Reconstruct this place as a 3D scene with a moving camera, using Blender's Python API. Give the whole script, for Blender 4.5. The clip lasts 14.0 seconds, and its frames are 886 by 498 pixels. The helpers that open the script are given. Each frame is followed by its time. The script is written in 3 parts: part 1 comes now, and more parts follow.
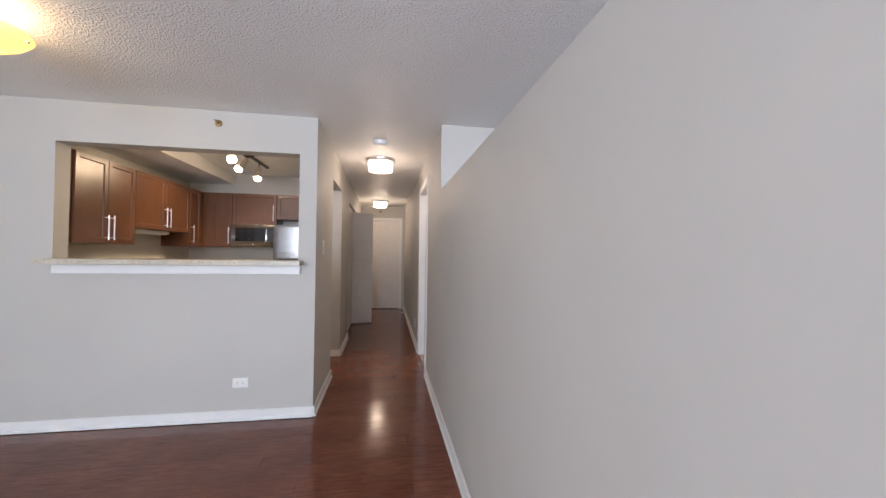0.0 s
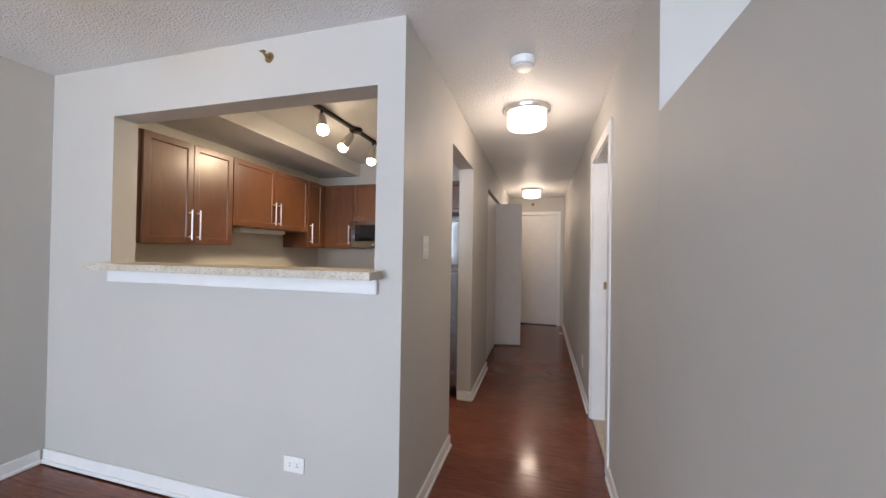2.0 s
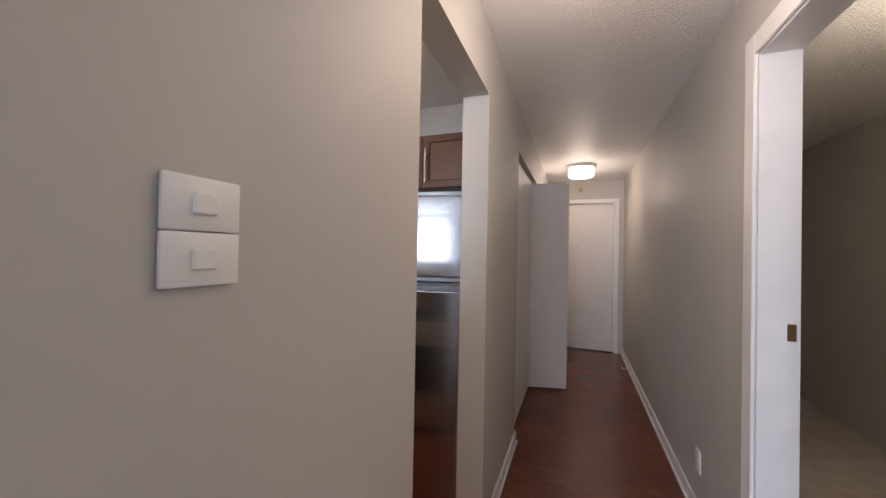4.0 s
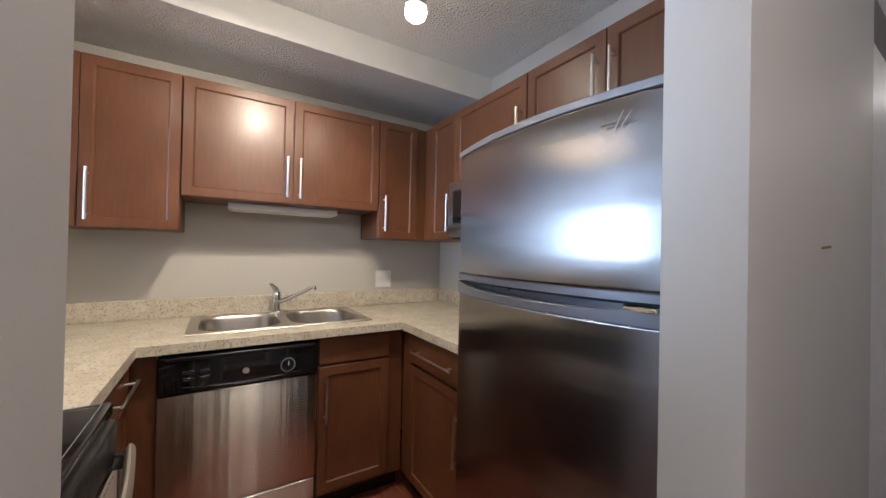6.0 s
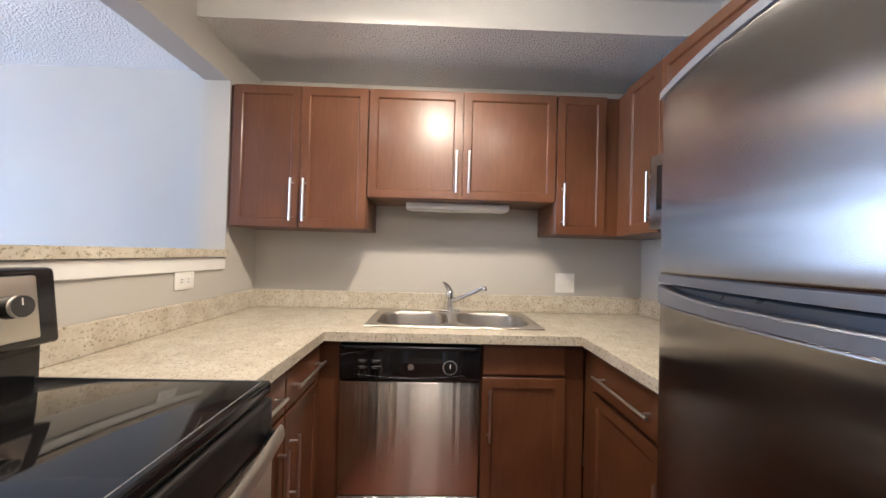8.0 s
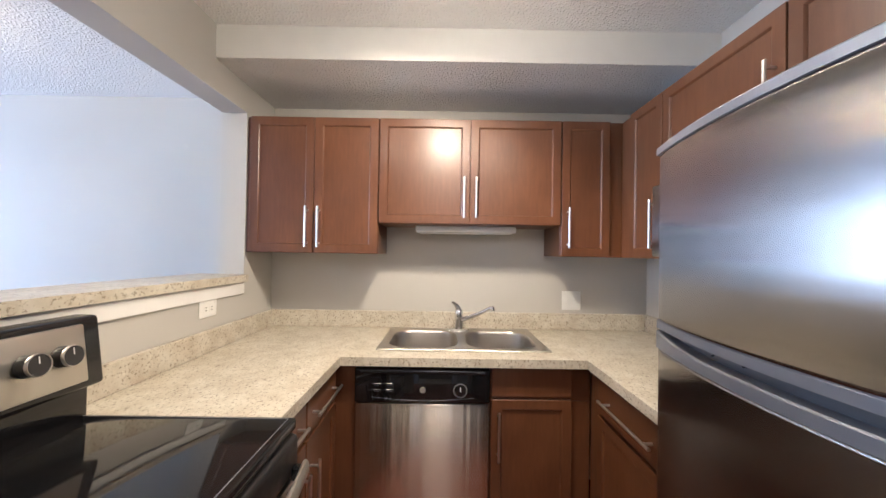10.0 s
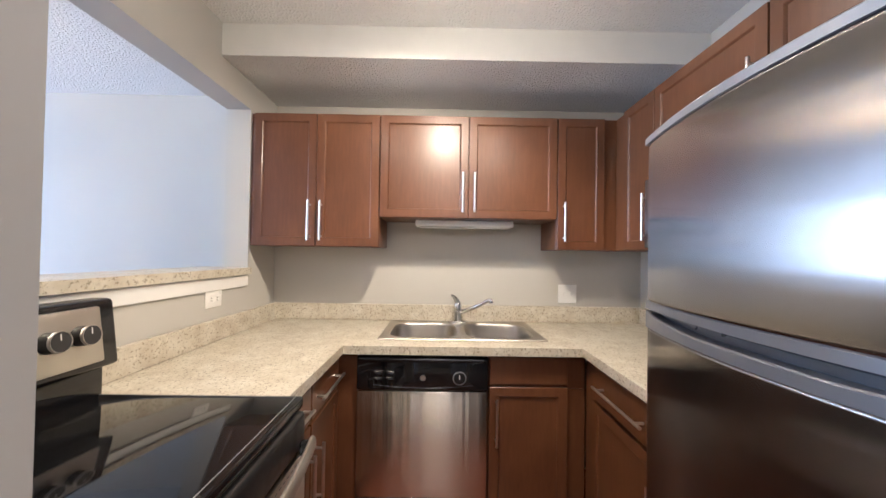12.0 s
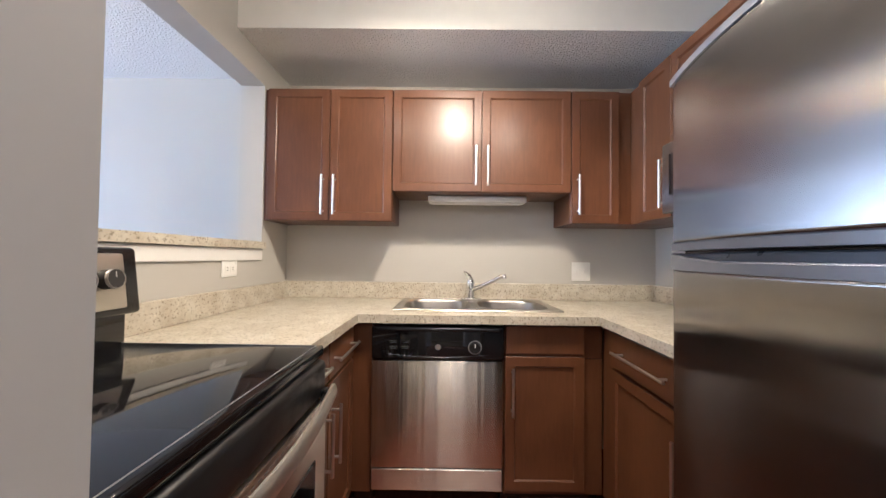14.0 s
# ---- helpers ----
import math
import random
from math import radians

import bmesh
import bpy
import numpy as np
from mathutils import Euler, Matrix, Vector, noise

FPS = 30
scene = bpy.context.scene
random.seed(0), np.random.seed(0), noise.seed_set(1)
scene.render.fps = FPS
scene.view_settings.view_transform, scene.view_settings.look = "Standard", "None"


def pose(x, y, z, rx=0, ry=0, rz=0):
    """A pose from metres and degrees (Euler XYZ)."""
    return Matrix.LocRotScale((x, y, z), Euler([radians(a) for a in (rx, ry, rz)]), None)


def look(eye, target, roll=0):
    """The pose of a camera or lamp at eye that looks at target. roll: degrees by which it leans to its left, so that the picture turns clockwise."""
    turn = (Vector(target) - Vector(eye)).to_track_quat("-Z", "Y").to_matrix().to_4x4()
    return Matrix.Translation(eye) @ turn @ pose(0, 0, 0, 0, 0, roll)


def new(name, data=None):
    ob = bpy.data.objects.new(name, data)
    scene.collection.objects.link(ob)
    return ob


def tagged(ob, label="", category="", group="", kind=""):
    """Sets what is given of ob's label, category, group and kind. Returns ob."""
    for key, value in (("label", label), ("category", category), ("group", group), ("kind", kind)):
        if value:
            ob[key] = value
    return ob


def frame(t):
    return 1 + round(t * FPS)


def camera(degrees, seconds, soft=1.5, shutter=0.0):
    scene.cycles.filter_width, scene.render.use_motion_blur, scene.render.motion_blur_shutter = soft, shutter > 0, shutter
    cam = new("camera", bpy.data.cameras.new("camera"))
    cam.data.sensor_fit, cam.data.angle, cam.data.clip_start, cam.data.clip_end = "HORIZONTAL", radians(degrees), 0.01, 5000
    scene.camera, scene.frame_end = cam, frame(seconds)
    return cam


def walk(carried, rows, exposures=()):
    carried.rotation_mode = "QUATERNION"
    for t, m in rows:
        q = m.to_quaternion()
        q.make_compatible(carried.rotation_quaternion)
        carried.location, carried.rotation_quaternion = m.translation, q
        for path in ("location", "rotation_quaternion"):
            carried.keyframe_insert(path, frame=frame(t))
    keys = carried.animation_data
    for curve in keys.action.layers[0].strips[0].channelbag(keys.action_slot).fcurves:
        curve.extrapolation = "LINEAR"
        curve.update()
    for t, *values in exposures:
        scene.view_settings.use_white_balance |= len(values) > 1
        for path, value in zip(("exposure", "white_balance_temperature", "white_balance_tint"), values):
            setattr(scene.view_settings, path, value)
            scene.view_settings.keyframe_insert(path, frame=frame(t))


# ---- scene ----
cam = camera(102.4, 14.0)
PATH = [
    (0, (0.3, 0.033, 1.313), (0.621, 2.007, 1.338), 0.8),
    (0.5, (0.307, 0.349, 1.348), (0.158, 2.343, 1.363), 0.9),
    (1, (0.299, 0.699, 1.318), (-0.142, 2.65, 1.334), 0.9),
    (1.5, (0.303, 1.092, 1.336), (-0.215, 3.024, 1.356), 0.9),
    (2, (0.349, 1.536, 1.326), (-0.183, 3.464, 1.346), 0.9),
    (2.2, (0.361, 1.69, 1.34), (-0.18, 3.615, 1.357), 1.0),
    (4.5, (0.088, 3.419, 1.33), (-0.774, 5.224, 1.355), 1.1),
    (5, (0.062, 3.72, 1.311), (-1.08, 5.362, 1.334), 0.9),
    (5.5, (0.03, 3.884, 1.314), (-1.425, 5.256, 1.334), 1.0),
    (6, (-0.035, 4.009, 1.285), (-1.727, 5.075, 1.301), 1.2),
    (6.5, (-0.096, 4.105, 1.246), (-1.965, 4.816, 1.275), 1.5),
    (7, (-0.193, 4.204, 1.261), (-2.142, 4.65, 1.28), 1.4),
    (7.5, (-0.239, 4.213, 1.252), (-2.231, 4.393, 1.273), 1.6),
    (8, (-0.252, 4.206, 1.244), (-2.251, 4.253, 1.271), 1.5),
    (10.5, (-0.171, 4.194, 1.382), (-2.171, 4.199, 1.404), 0.9),
    (11, (-0.16, 4.203, 1.366), (-2.159, 4.215, 1.395), 0.9),
    (11.5, (-0.144, 4.196, 1.353), (-2.144, 4.216, 1.384), 0.9),
    (12, (-0.139, 4.186, 1.323), (-2.139, 4.204, 1.354), 0.9),
    (12.5, (-0.148, 4.173, 1.267), (-2.148, 4.19, 1.309), 0.8),
    (13, (-0.161, 4.159, 1.216), (-2.161, 4.172, 1.26), 0.8),
    (13.5, (-0.165, 4.147, 1.196), (-2.164, 4.15, 1.247), 0.7),
    (14, (-0.149, 4.146, 1.169), (-2.149, 4.133, 1.214), 0.7),
]
EXPOSURES = [(0.0, -0.34, 6400, 17), (1.0, -0.23, 6250, 16), (2.2, -0.15, 6100, 15), (4.3, -0.17, 5950, 19), (5.0, -0.17, 5750, 16), (5.5, -0.08, 5550, 14), (6.5, 0.32, 4950, 13), (8.0, 0.52, 5150, 14), (11.0, 0.64, 5150, 14), (14.0, 0.64, 5100, 14)]
walk(cam, [(t, look(eye, target, roll)) for t, eye, target, roll in PATH], EXPOSURES)

# world and light
world = bpy.data.worlds.new("sky")
scene.world = world
world.use_nodes = True
wn = world.node_tree
sky = wn.nodes.new("ShaderNodeTexSky")
sky.sky_type, sky.sun_disc, sky.sun_elevation, sky.sun_rotation = "NISHITA", False, radians(50), radians(120)
wn.nodes["Background"].inputs["Strength"].default_value = 0.14
wn.links.new(sky.outputs[0], wn.nodes["Background"].inputs["Color"])


def lamp(name, kind, m, energy, color=(1, 1, 1), **more):
    data = bpy.data.lights.new(name, kind)
    data.energy, data.color = energy, color
    for key, value in more.items():
        if key == "size":
            data.size = value
        elif key == "size_y":
            data.shape, data.size_y = "RECTANGLE", value
        elif key == "radius":
            data.shadow_soft_size = value
        elif key == "cone":
            data.spot_size, data.spot_blend = value, 0.6
        elif key == "angle":
            data.angle = value
    ob = new(name, data)
    ob.matrix_basis = m
    return ob


# plan: x across the flat, y along the hall, z up
ZC = 2.392                      # ceiling
XL, XS = -2.595, -2.375           # living-room side wall, sink wall
YP, YPB = 3.022, 3.152           # pass-through wall
XH, XHB = -0.249, -0.377        # hall wall on the kitchen side
XR, XRB = 0.752, 0.872          # hall wall on the bedroom side
YO, YE = 3.922, 4.70           # kitchen doorway
YB = 5.455                      # kitchen back wall
YC, YD = 5.63, 6.98             # closet opening
YF = 8.485                      # wall with the entry door
YW = -3.6                       # window wall
XE = 3.6                        # far side of the bedroom
ZP = 1.845                      # partition top
ZS = 2.24                       # soffit underside
XSF = -1.80                    # soffit face
YQ = 2.972                      # partition end

SUN = lamp("sun", "SUN", look((0, 0, 0), (0.5, 0.6, -0.9)), 1.0, (1, 0.95, 0.88), angle=radians(10))
lamp("window_daylight", "AREA", look((-1.35, YW + 0.02, 1.28), (-1.35, 3, 1.28)), 300, (0.76, 0.88, 1.0), size=2.3, size_y=2.0)
# fill light for the partition, set in an added side window out of view
lamp("partition_fill", "AREA", look((XL + 0.02, -2.1, 1.28), (3, -2.1, 1.28)), 32, (0.76, 0.88, 1.0), size=2.4, size_y=2.0)
lamp("bedroom_daylight", "AREA", look((2.2, YW + 0.02, 1.45), (2.2, 3, 1.2)), 190, (0.76, 0.88, 1.0), size=1.7, size_y=1.5)
lamp("side_room_bulb", "POINT", pose(1.5, 4.9, 2.2), 5, (1, 0.85, 0.58), radius=0.1)


# materials
def shader(name):
    m = bpy.data.materials.new(name)
    m.use_nodes = True
    return m, m.node_tree, m.node_tree.nodes["Principled BSDF"]


def put(nt, node, socket, value):
    if isinstance(value, bpy.types.NodeSocket):
        nt.links.new(value, node.inputs[socket])
    else:
        node.inputs[socket].default_value = value


def noise_tex(nt, scale, detail=3.0, stretch=(1, 1, 1), rough=0.5):
    co = nt.nodes.new("ShaderNodeNewGeometry")
    mp = nt.nodes.new("ShaderNodeMapping")
    mp.inputs["Scale"].default_value = stretch
    tx = nt.nodes.new("ShaderNodeTexNoise")
    tx.inputs["Scale"].default_value, tx.inputs["Detail"].default_value, tx.inputs["Roughness"].default_value = scale, detail, rough
    nt.links.new(co.outputs["Position"], mp.inputs[0])
    nt.links.new(mp.outputs[0], tx.inputs["Vector"])
    return tx.outputs["Fac"]


def ramp(nt, fac, stops):
    r = nt.nodes.new("ShaderNodeValToRGB")
    el = r.color_ramp.elements
    while len(el) < len(stops):
        el.new(0.5)
    for e, (p, c) in zip(el, stops):
        e.position, e.color = p, (*c, 1)
    nt.links.new(fac, r.inputs[0])
    return r.outputs[0]


def span(nt, fac, lo, hi):
    r = nt.nodes.new("ShaderNodeMapRange")
    r.inputs["To Min"].default_value, r.inputs["To Max"].default_value = lo, hi
    r.inputs["From Min"].default_value, r.inputs["From Max"].default_value = 0.3, 0.7
    nt.links.new(fac, r.inputs[0])
    return r.outputs[0]


def bump(nt, bsdf, height, strength, distance):
    b = nt.nodes.new("ShaderNodeBump")
    b.inputs["Strength"].default_value, b.inputs["Distance"].default_value = strength, distance
    nt.links.new(height, b.inputs["Height"])
    nt.links.new(b.outputs[0], bsdf.inputs["Normal"])


def mix(nt, a, b, fac, how="MULTIPLY"):
    n = nt.nodes.new("ShaderNodeMix")
    n.data_type, n.blend_type = "RGBA", how
    put(nt, n, 0, fac)
    put(nt, n, 6, a)
    put(nt, n, 7, b)
    return n.outputs[2]


def plain(name, color, rough=0.5, metal=0.0, vary=0.06, scale=9.0, relief=0.0, stretch=(1, 1, 1), grain=60.0, spread=0.08):
    """A surface with broad stains, fine grain and uneven gloss."""
    m, nt, b = shader(name)
    n = noise_tex(nt, scale, 4, stretch)
    lo, hi = [c * (1 - vary) for c in color], [min(1, c * (1 + vary)) for c in color]
    put(nt, b, "Base Color", ramp(nt, n, [(0.3, lo), (0.7, hi)]))
    put(nt, b, "Roughness", span(nt, noise_tex(nt, scale * 2.3, 3, stretch), max(0.02, rough - spread), min(1, rough + spread)))
    b.inputs["Metallic"].default_value = metal
    if relief:
        bump(nt, b, noise_tex(nt, grain, 2, stretch), 0.4, relief)
    return m


def paint_wall():
    m, nt, b = shader("grey_wall_paint")
    n = noise_tex(nt, 1.3, 4)
    put(nt, b, "Base Color", ramp(nt, n, [(0.25, (0.508, 0.488, 0.449)), (0.75, (0.538, 0.517, 0.476))]))
    put(nt, b, "Roughness", span(nt, noise_tex(nt, 3.0), 0.5, 0.62))
    bump(nt, b, noise_tex(nt, 130, 3), 0.12, 0.001)
    return m


def knockdown(name, color, scale=95, strength=0.6, depth=0.008):
    """Sprayed ceiling texture: flat islands on a smooth ground."""
    m, nt, b = shader(name)
    put(nt, b, "Base Color", ramp(nt, noise_tex(nt, 2.0, 3), [(0.3, [c * 0.97 for c in color]), (0.7, color)]))
    b.inputs["Roughness"].default_value = 0.45
    n = noise_tex(nt, scale, 1.0, (1, 1, 1), 0.4)
    r = nt.nodes.new("ShaderNodeMapRange")
    r.inputs["From Min"].default_value, r.inputs["From Max"].default_value, r.interpolation_type = 0.44, 0.72, "SMOOTHSTEP"
    nt.links.new(n, r.inputs[0])
    bump(nt, b, r.outputs[0], strength, depth)
    return m


def wood(name, dark, mid, light, axis, rough=0.32, coat=0.25, gloss=0.5, ripple=0.0):
    m, nt, b = shader(name)
    st = [7.0, 7.0, 7.0]
    st[axis] = 0.9
    fine = noise_tex(nt, 9, 5, st, 0.58)
    broad = noise_tex(nt, 3.2, 3)
    col = ramp(nt, fine, [(0.15, dark), (0.5, mid), (0.88, light)])
    col = mix(nt, col, ramp(nt, broad, [(0.32, (0.80, 0.80, 0.80)), (0.68, (1.04, 1.04, 1.0))]), 1.0)
    if not ripple:
        col = mix(nt, col, ramp(nt, noise_tex(nt, 9, 4, (1, 1, 0.5)), [(0.25, (0.83, 0.81, 0.79)), (0.75, (1.09, 1.11, 1.13))]), 1.0)
    oi = nt.nodes.new("ShaderNodeObjectInfo")
    col = mix(nt, col, ramp(nt, oi.outputs["Random"], [(0, (0.86, 0.86, 0.86)), (1, (1, 1, 1))]), 1.0)
    put(nt, b, "Base Color", col)
    put(nt, b, "Roughness", span(nt, broad, rough - 0.05, rough + 0.07))
    b.inputs["Coat Weight"].default_value, b.inputs["Coat Roughness"].default_value = coat, 0.22
    b.inputs["Specular IOR Level"].default_value = gloss
    if ripple:
        st = [34.0, 34.0, 34.0]
        st[axis] = 7.0
        bump(nt, b, noise_tex(nt, 1.0, 1, st), 0.5, ripple)
    else:
        bump(nt, b, fine, 0.08, 0.0008)
    return m


def brushed(name, color, axis, along, rough=0.3, aniso=0.6, wave=None, swell=0.006):
    """Steel with fine lines along one axis; gloss spreads along the given direction."""
    m, nt, b = shader(name)
    st = [420.0, 420.0, 420.0]
    st[axis] = 2.0
    n = noise_tex(nt, 1.0, 2, st)
    b.inputs["Metallic"].default_value = 1.0
    put(nt, b, "Base Color", ramp(nt, n, [(0.25, [c * 0.975 for c in color]), (0.75, color)]))
    b.inputs["Roughness"].default_value = rough
    b.inputs["Anisotropic"].default_value = aniso
    tg = nt.nodes.new("ShaderNodeCombineXYZ")
    for k in range(3):
        tg.inputs[k].default_value = along[k]
    nt.links.new(tg.outputs[0], b.inputs["Tangent"])
    if wave:
        bump(nt, b, noise_tex(nt, 1.0, 2, wave), 0.5, swell)
    return m


def laminate_stone():
    m, nt, b = shader("speckled_laminate")
    base = ramp(nt, noise_tex(nt, 16, 4, (1, 1, 1), 0.6), [(0.32, (0.47, 0.412, 0.32)), (0.5, (0.55, 0.50, 0.405)), (0.68, (0.62, 0.58, 0.49))])
    flecks = ramp(nt, noise_tex(nt, 84, 3, (1, 1.5, 1.2), 0.6), [(0.34, (0.36, 0.32, 0.28)), (0.40, (0.70, 0.67, 0.61)), (0.45, (1, 1, 1))])
    pale = ramp(nt, noise_tex(nt, 60, 2, (1.4, 1, 1)), [(0.6, (1, 1, 1)), (0.68, (1.12, 1.12, 1.12))])
    put(nt, b, "Base Color", mix(nt, mix(nt, base, flecks, 0.85), pale, 0.8))
    put(nt, b, "Roughness", span(nt, noise_tex(nt, 5), 0.3, 0.4))
    bump(nt, b, noise_tex(nt, 250, 2), 0.08, 0.0005)
    return m


def glow(name, color, strength):
    m, nt, b = shader(name)
    b.inputs["Base Color"].default_value = (*color, 1)
    b.inputs["Emission Color"].default_value = (*color, 1)
    b.inputs["Emission Strength"].default_value = strength
    return m


def lit_glass(name, color, strength):
    """Frosted glass with lamps behind it."""
    m = glow(name, color, strength)
    b = m.node_tree.nodes["Principled BSDF"]
    b.inputs["Transmission Weight"].default_value, b.inputs["Roughness"].default_value, b.inputs["IOR"].default_value = 0.8, 0.45, 1.05
    return m


def clear_glass():
    m, nt, b = shader("window_glass")
    b.inputs["Transmission Weight"].default_value, b.inputs["Roughness"].default_value, b.inputs["IOR"].default_value = 1.0, 0.0, 1.1
    return m


WALL = paint_wall()
POPCORN = knockdown("textured_ceiling", (0.86, 0.85, 0.83))
COARSE = knockdown("coarse_textured_soffit", (0.86, 0.85, 0.83), 105, 0.9, 0.009)
SMOOTH = plain("smooth_ceiling_paint", (0.80, 0.785, 0.75), 0.55, vary=0.02, relief=0.0006, grain=70)
WHITE = plain("white_trim_paint", (0.80, 0.79, 0.77), 0.4, vary=0.03, relief=0.0006, grain=40)
DOORPAINT = plain("white_door_paint", (0.74, 0.71, 0.68), 0.42, vary=0.03, relief=0.0008, grain=50)
CHERRY = wood("cherry_cabinet_wood", (0.116, 0.043, 0.0175), (0.143, 0.055, 0.0225), (0.170, 0.069, 0.0285), 2, 0.34, 0.12)
PLANK = wood("dark_laminate_floor", (0.110, 0.031, 0.017), (0.190, 0.060, 0.035), (0.270, 0.096, 0.058), 0, 0.14, 0.0, 0.38, 0.0008)
STEEL = brushed("brushed_steel", (0.335, 0.325, 0.322), 2, (1, 0, 0), 0.22, 1.0, (0.4, 0.4, 7))
STEEL_V = brushed("brushed_steel_vertical", (0.78, 0.73, 0.66), 1, (0, 0, 1), 0.3, 0.95, (11, 0.3, 0.2))
STEEL_D = brushed("brushed_steel_dishwasher", (0.72, 0.67, 0.59), 2, (0, 0, 1), 0.25, 0.97, (0.3, 14, 0.05), 0.009)
NICKEL = plain("satin_nickel", (0.74, 0.71, 0.67), 0.3, 1.0, 0.01, spread=0.015)
CHROME = plain("chrome", (0.8, 0.8, 0.8), 0.1, 1.0, 0.02, spread=0.03)
SINKSTEEL = plain("satin_sink_steel", (0.44, 0.41, 0.365), 0.34, 1.0, 0.03, spread=0.04)
SATIN = plain("satin_steel", (0.66, 0.63, 0.575), 0.42, 1.0, 0.02, spread=0.03)
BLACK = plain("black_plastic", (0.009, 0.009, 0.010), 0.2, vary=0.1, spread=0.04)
GLOSSBLACK = plain("black_glass", (0.008, 0.008, 0.009), 0.06, vary=0.1, spread=0.03)
DARKSIDE = plain("dark_grey_fridge_side", (0.03, 0.03, 0.032), 0.5, vary=0.1, relief=0.001, grain=300)
STONE = laminate_stone()
PLATE = plain("white_plastic", (0.82, 0.81, 0.78), 0.35, vary=0.02)
SLOT = plain("dark_slot", (0.05, 0.045, 0.04), 0.6)
MATTE = plain("matte_black_enamel", (0.007, 0.007, 0.008), 0.38, vary=0.1)
BRONZE = plain("black_track_metal", (0.02, 0.018, 0.016), 0.4, vary=0.2)
BULB = glow("lit_bulb", (1.0, 0.80, 0.52), 60)
SHADE = glow("lit_white_glass", (1.0, 0.84, 0.66), 6)
AMBER = lit_glass("lit_amber_glass", (1.0, 0.74, 0.30), 0.75)
BRASS = plain("aged_brass", (0.35, 0.25, 0.12), 0.35, 1.0)
KNOB = plain("dark_knob_plastic", (0.035, 0.033, 0.032), 0.42, 0.0, 0.05)
POCKET = plain("dark_grey_plastic", (0.10, 0.11, 0.13), 0.35, 0.5, 0.04)
GREYTRIM = plain("grey_trim_plastic", (0.30, 0.30, 0.31), 0.38, 0.5, 0.04)
GRIP = plain("pale_grey_grip_plastic", (0.20, 0.205, 0.23), 0.36, 0.5, 0.03)
GLASS = clear_glass()
CARPET = plain("beige_carpet", (0.45, 0.40, 0.34), 0.95, vary=0.12, relief=0.004, grain=400)


# mesh helpers
def link(name, bm, material, parent=None, label="", smooth=False):
    me = bpy.data.meshes.new(name)
    bm.normal_update()
    bm.to_mesh(me)
    bm.free()
    for m in material if isinstance(material, (list, tuple)) else [material]:
        me.materials.append(m)
    if smooth:
        me.polygons.foreach_set("use_smooth", [smooth == "all" or p.area < 4e-4 for p in me.polygons])
        me.set_sharp_from_angle(angle=radians(40))
    ob = new(name, me)
    if parent:
        ob.parent = parent
    if label:
        ob["label"] = label
    return ob


part = link


def thing(name, m, label, category, group="", kind=""):
    ob = new(name)
    ob.empty_display_size = 0.1
    ob.matrix_basis = m
    return tagged(ob, label, category, group, kind)


def box(x0, x1, y0, y1, z0, z1, bevel=0.0, bm=None, seg=1):
    own = bm is None
    bm = bm or bmesh.new()
    geo = bmesh.ops.create_cube(bm, size=1)
    for v in geo["verts"]:
        v.co = Vector((x0 + (x1 - x0) * (v.co.x + 0.5), y0 + (y1 - y0) * (v.co.y + 0.5), z0 + (z1 - z0) * (v.co.z + 0.5)))
    if bevel:
        edges = {e for v in geo["verts"] for e in v.link_edges}
        bmesh.ops.bevel(bm, geom=list(edges), offset=bevel, segments=seg, profile=0.5, affect="EDGES")
    return bm


def rod(a, b, r, n=12, bm=None, r2=None):
    bm = bm or bmesh.new()
    a, b = Vector(a), Vector(b)
    m = Matrix.Translation((a + b) / 2) @ (b - a).to_track_quat("Z", "Y").to_matrix().to_4x4()
    bmesh.ops.create_cone(bm, cap_ends=True, segments=n, radius1=r, radius2=r if r2 is None else r2, depth=(b - a).length, matrix=m)
    return bm


def tube(points, radii, n=12, bm=None):
    """A round tube along points; radii: one or one a point."""
    bm = bm or bmesh.new()
    pts = [Vector(p) for p in points]
    radii = radii if isinstance(radii, (list, tuple)) else [radii] * len(pts)
    rings, side = [], None
    for i, p in enumerate(pts):
        d = (pts[min(i + 1, len(pts) - 1)] - pts[max(i - 1, 0)]).normalized()
        if side is None:
            side = d.orthogonal().normalized()
        side = (side - d * side.dot(d)).normalized()
        up = d.cross(side)
        rings.append([bm.verts.new(p + radii[i] * (math.cos(k * math.tau / n) * side + math.sin(k * math.tau / n) * up)) for k in range(n)])
    for a, b in zip(rings, rings[1:]):
        for k in range(n):
            bm.faces.new((a[k], a[(k + 1) % n], b[(k + 1) % n], b[k]))
    bm.faces.new(rings[0][::-1])
    bm.faces.new(rings[-1])
    return bm


def lathe(profile, n=32, bm=None, close=False):
    """Turns (radius, z) pairs about the z axis."""
    bm = bm or bmesh.new()
    rings = [[bm.verts.new((max(r, 1e-4) * math.cos(k * math.tau / n), max(r, 1e-4) * math.sin(k * math.tau / n), z)) for k in range(n)] for r, z in profile]
    pairs = list(zip(rings, rings[1:])) + ([(rings[-1], rings[0])] if close else [])
    for a, b in pairs:
        for k in range(n):
            bm.faces.new((a[k], a[(k + 1) % n], b[(k + 1) % n], b[k]))
    bmesh.ops.recalc_face_normals(bm, faces=bm.faces[:])
    return bm


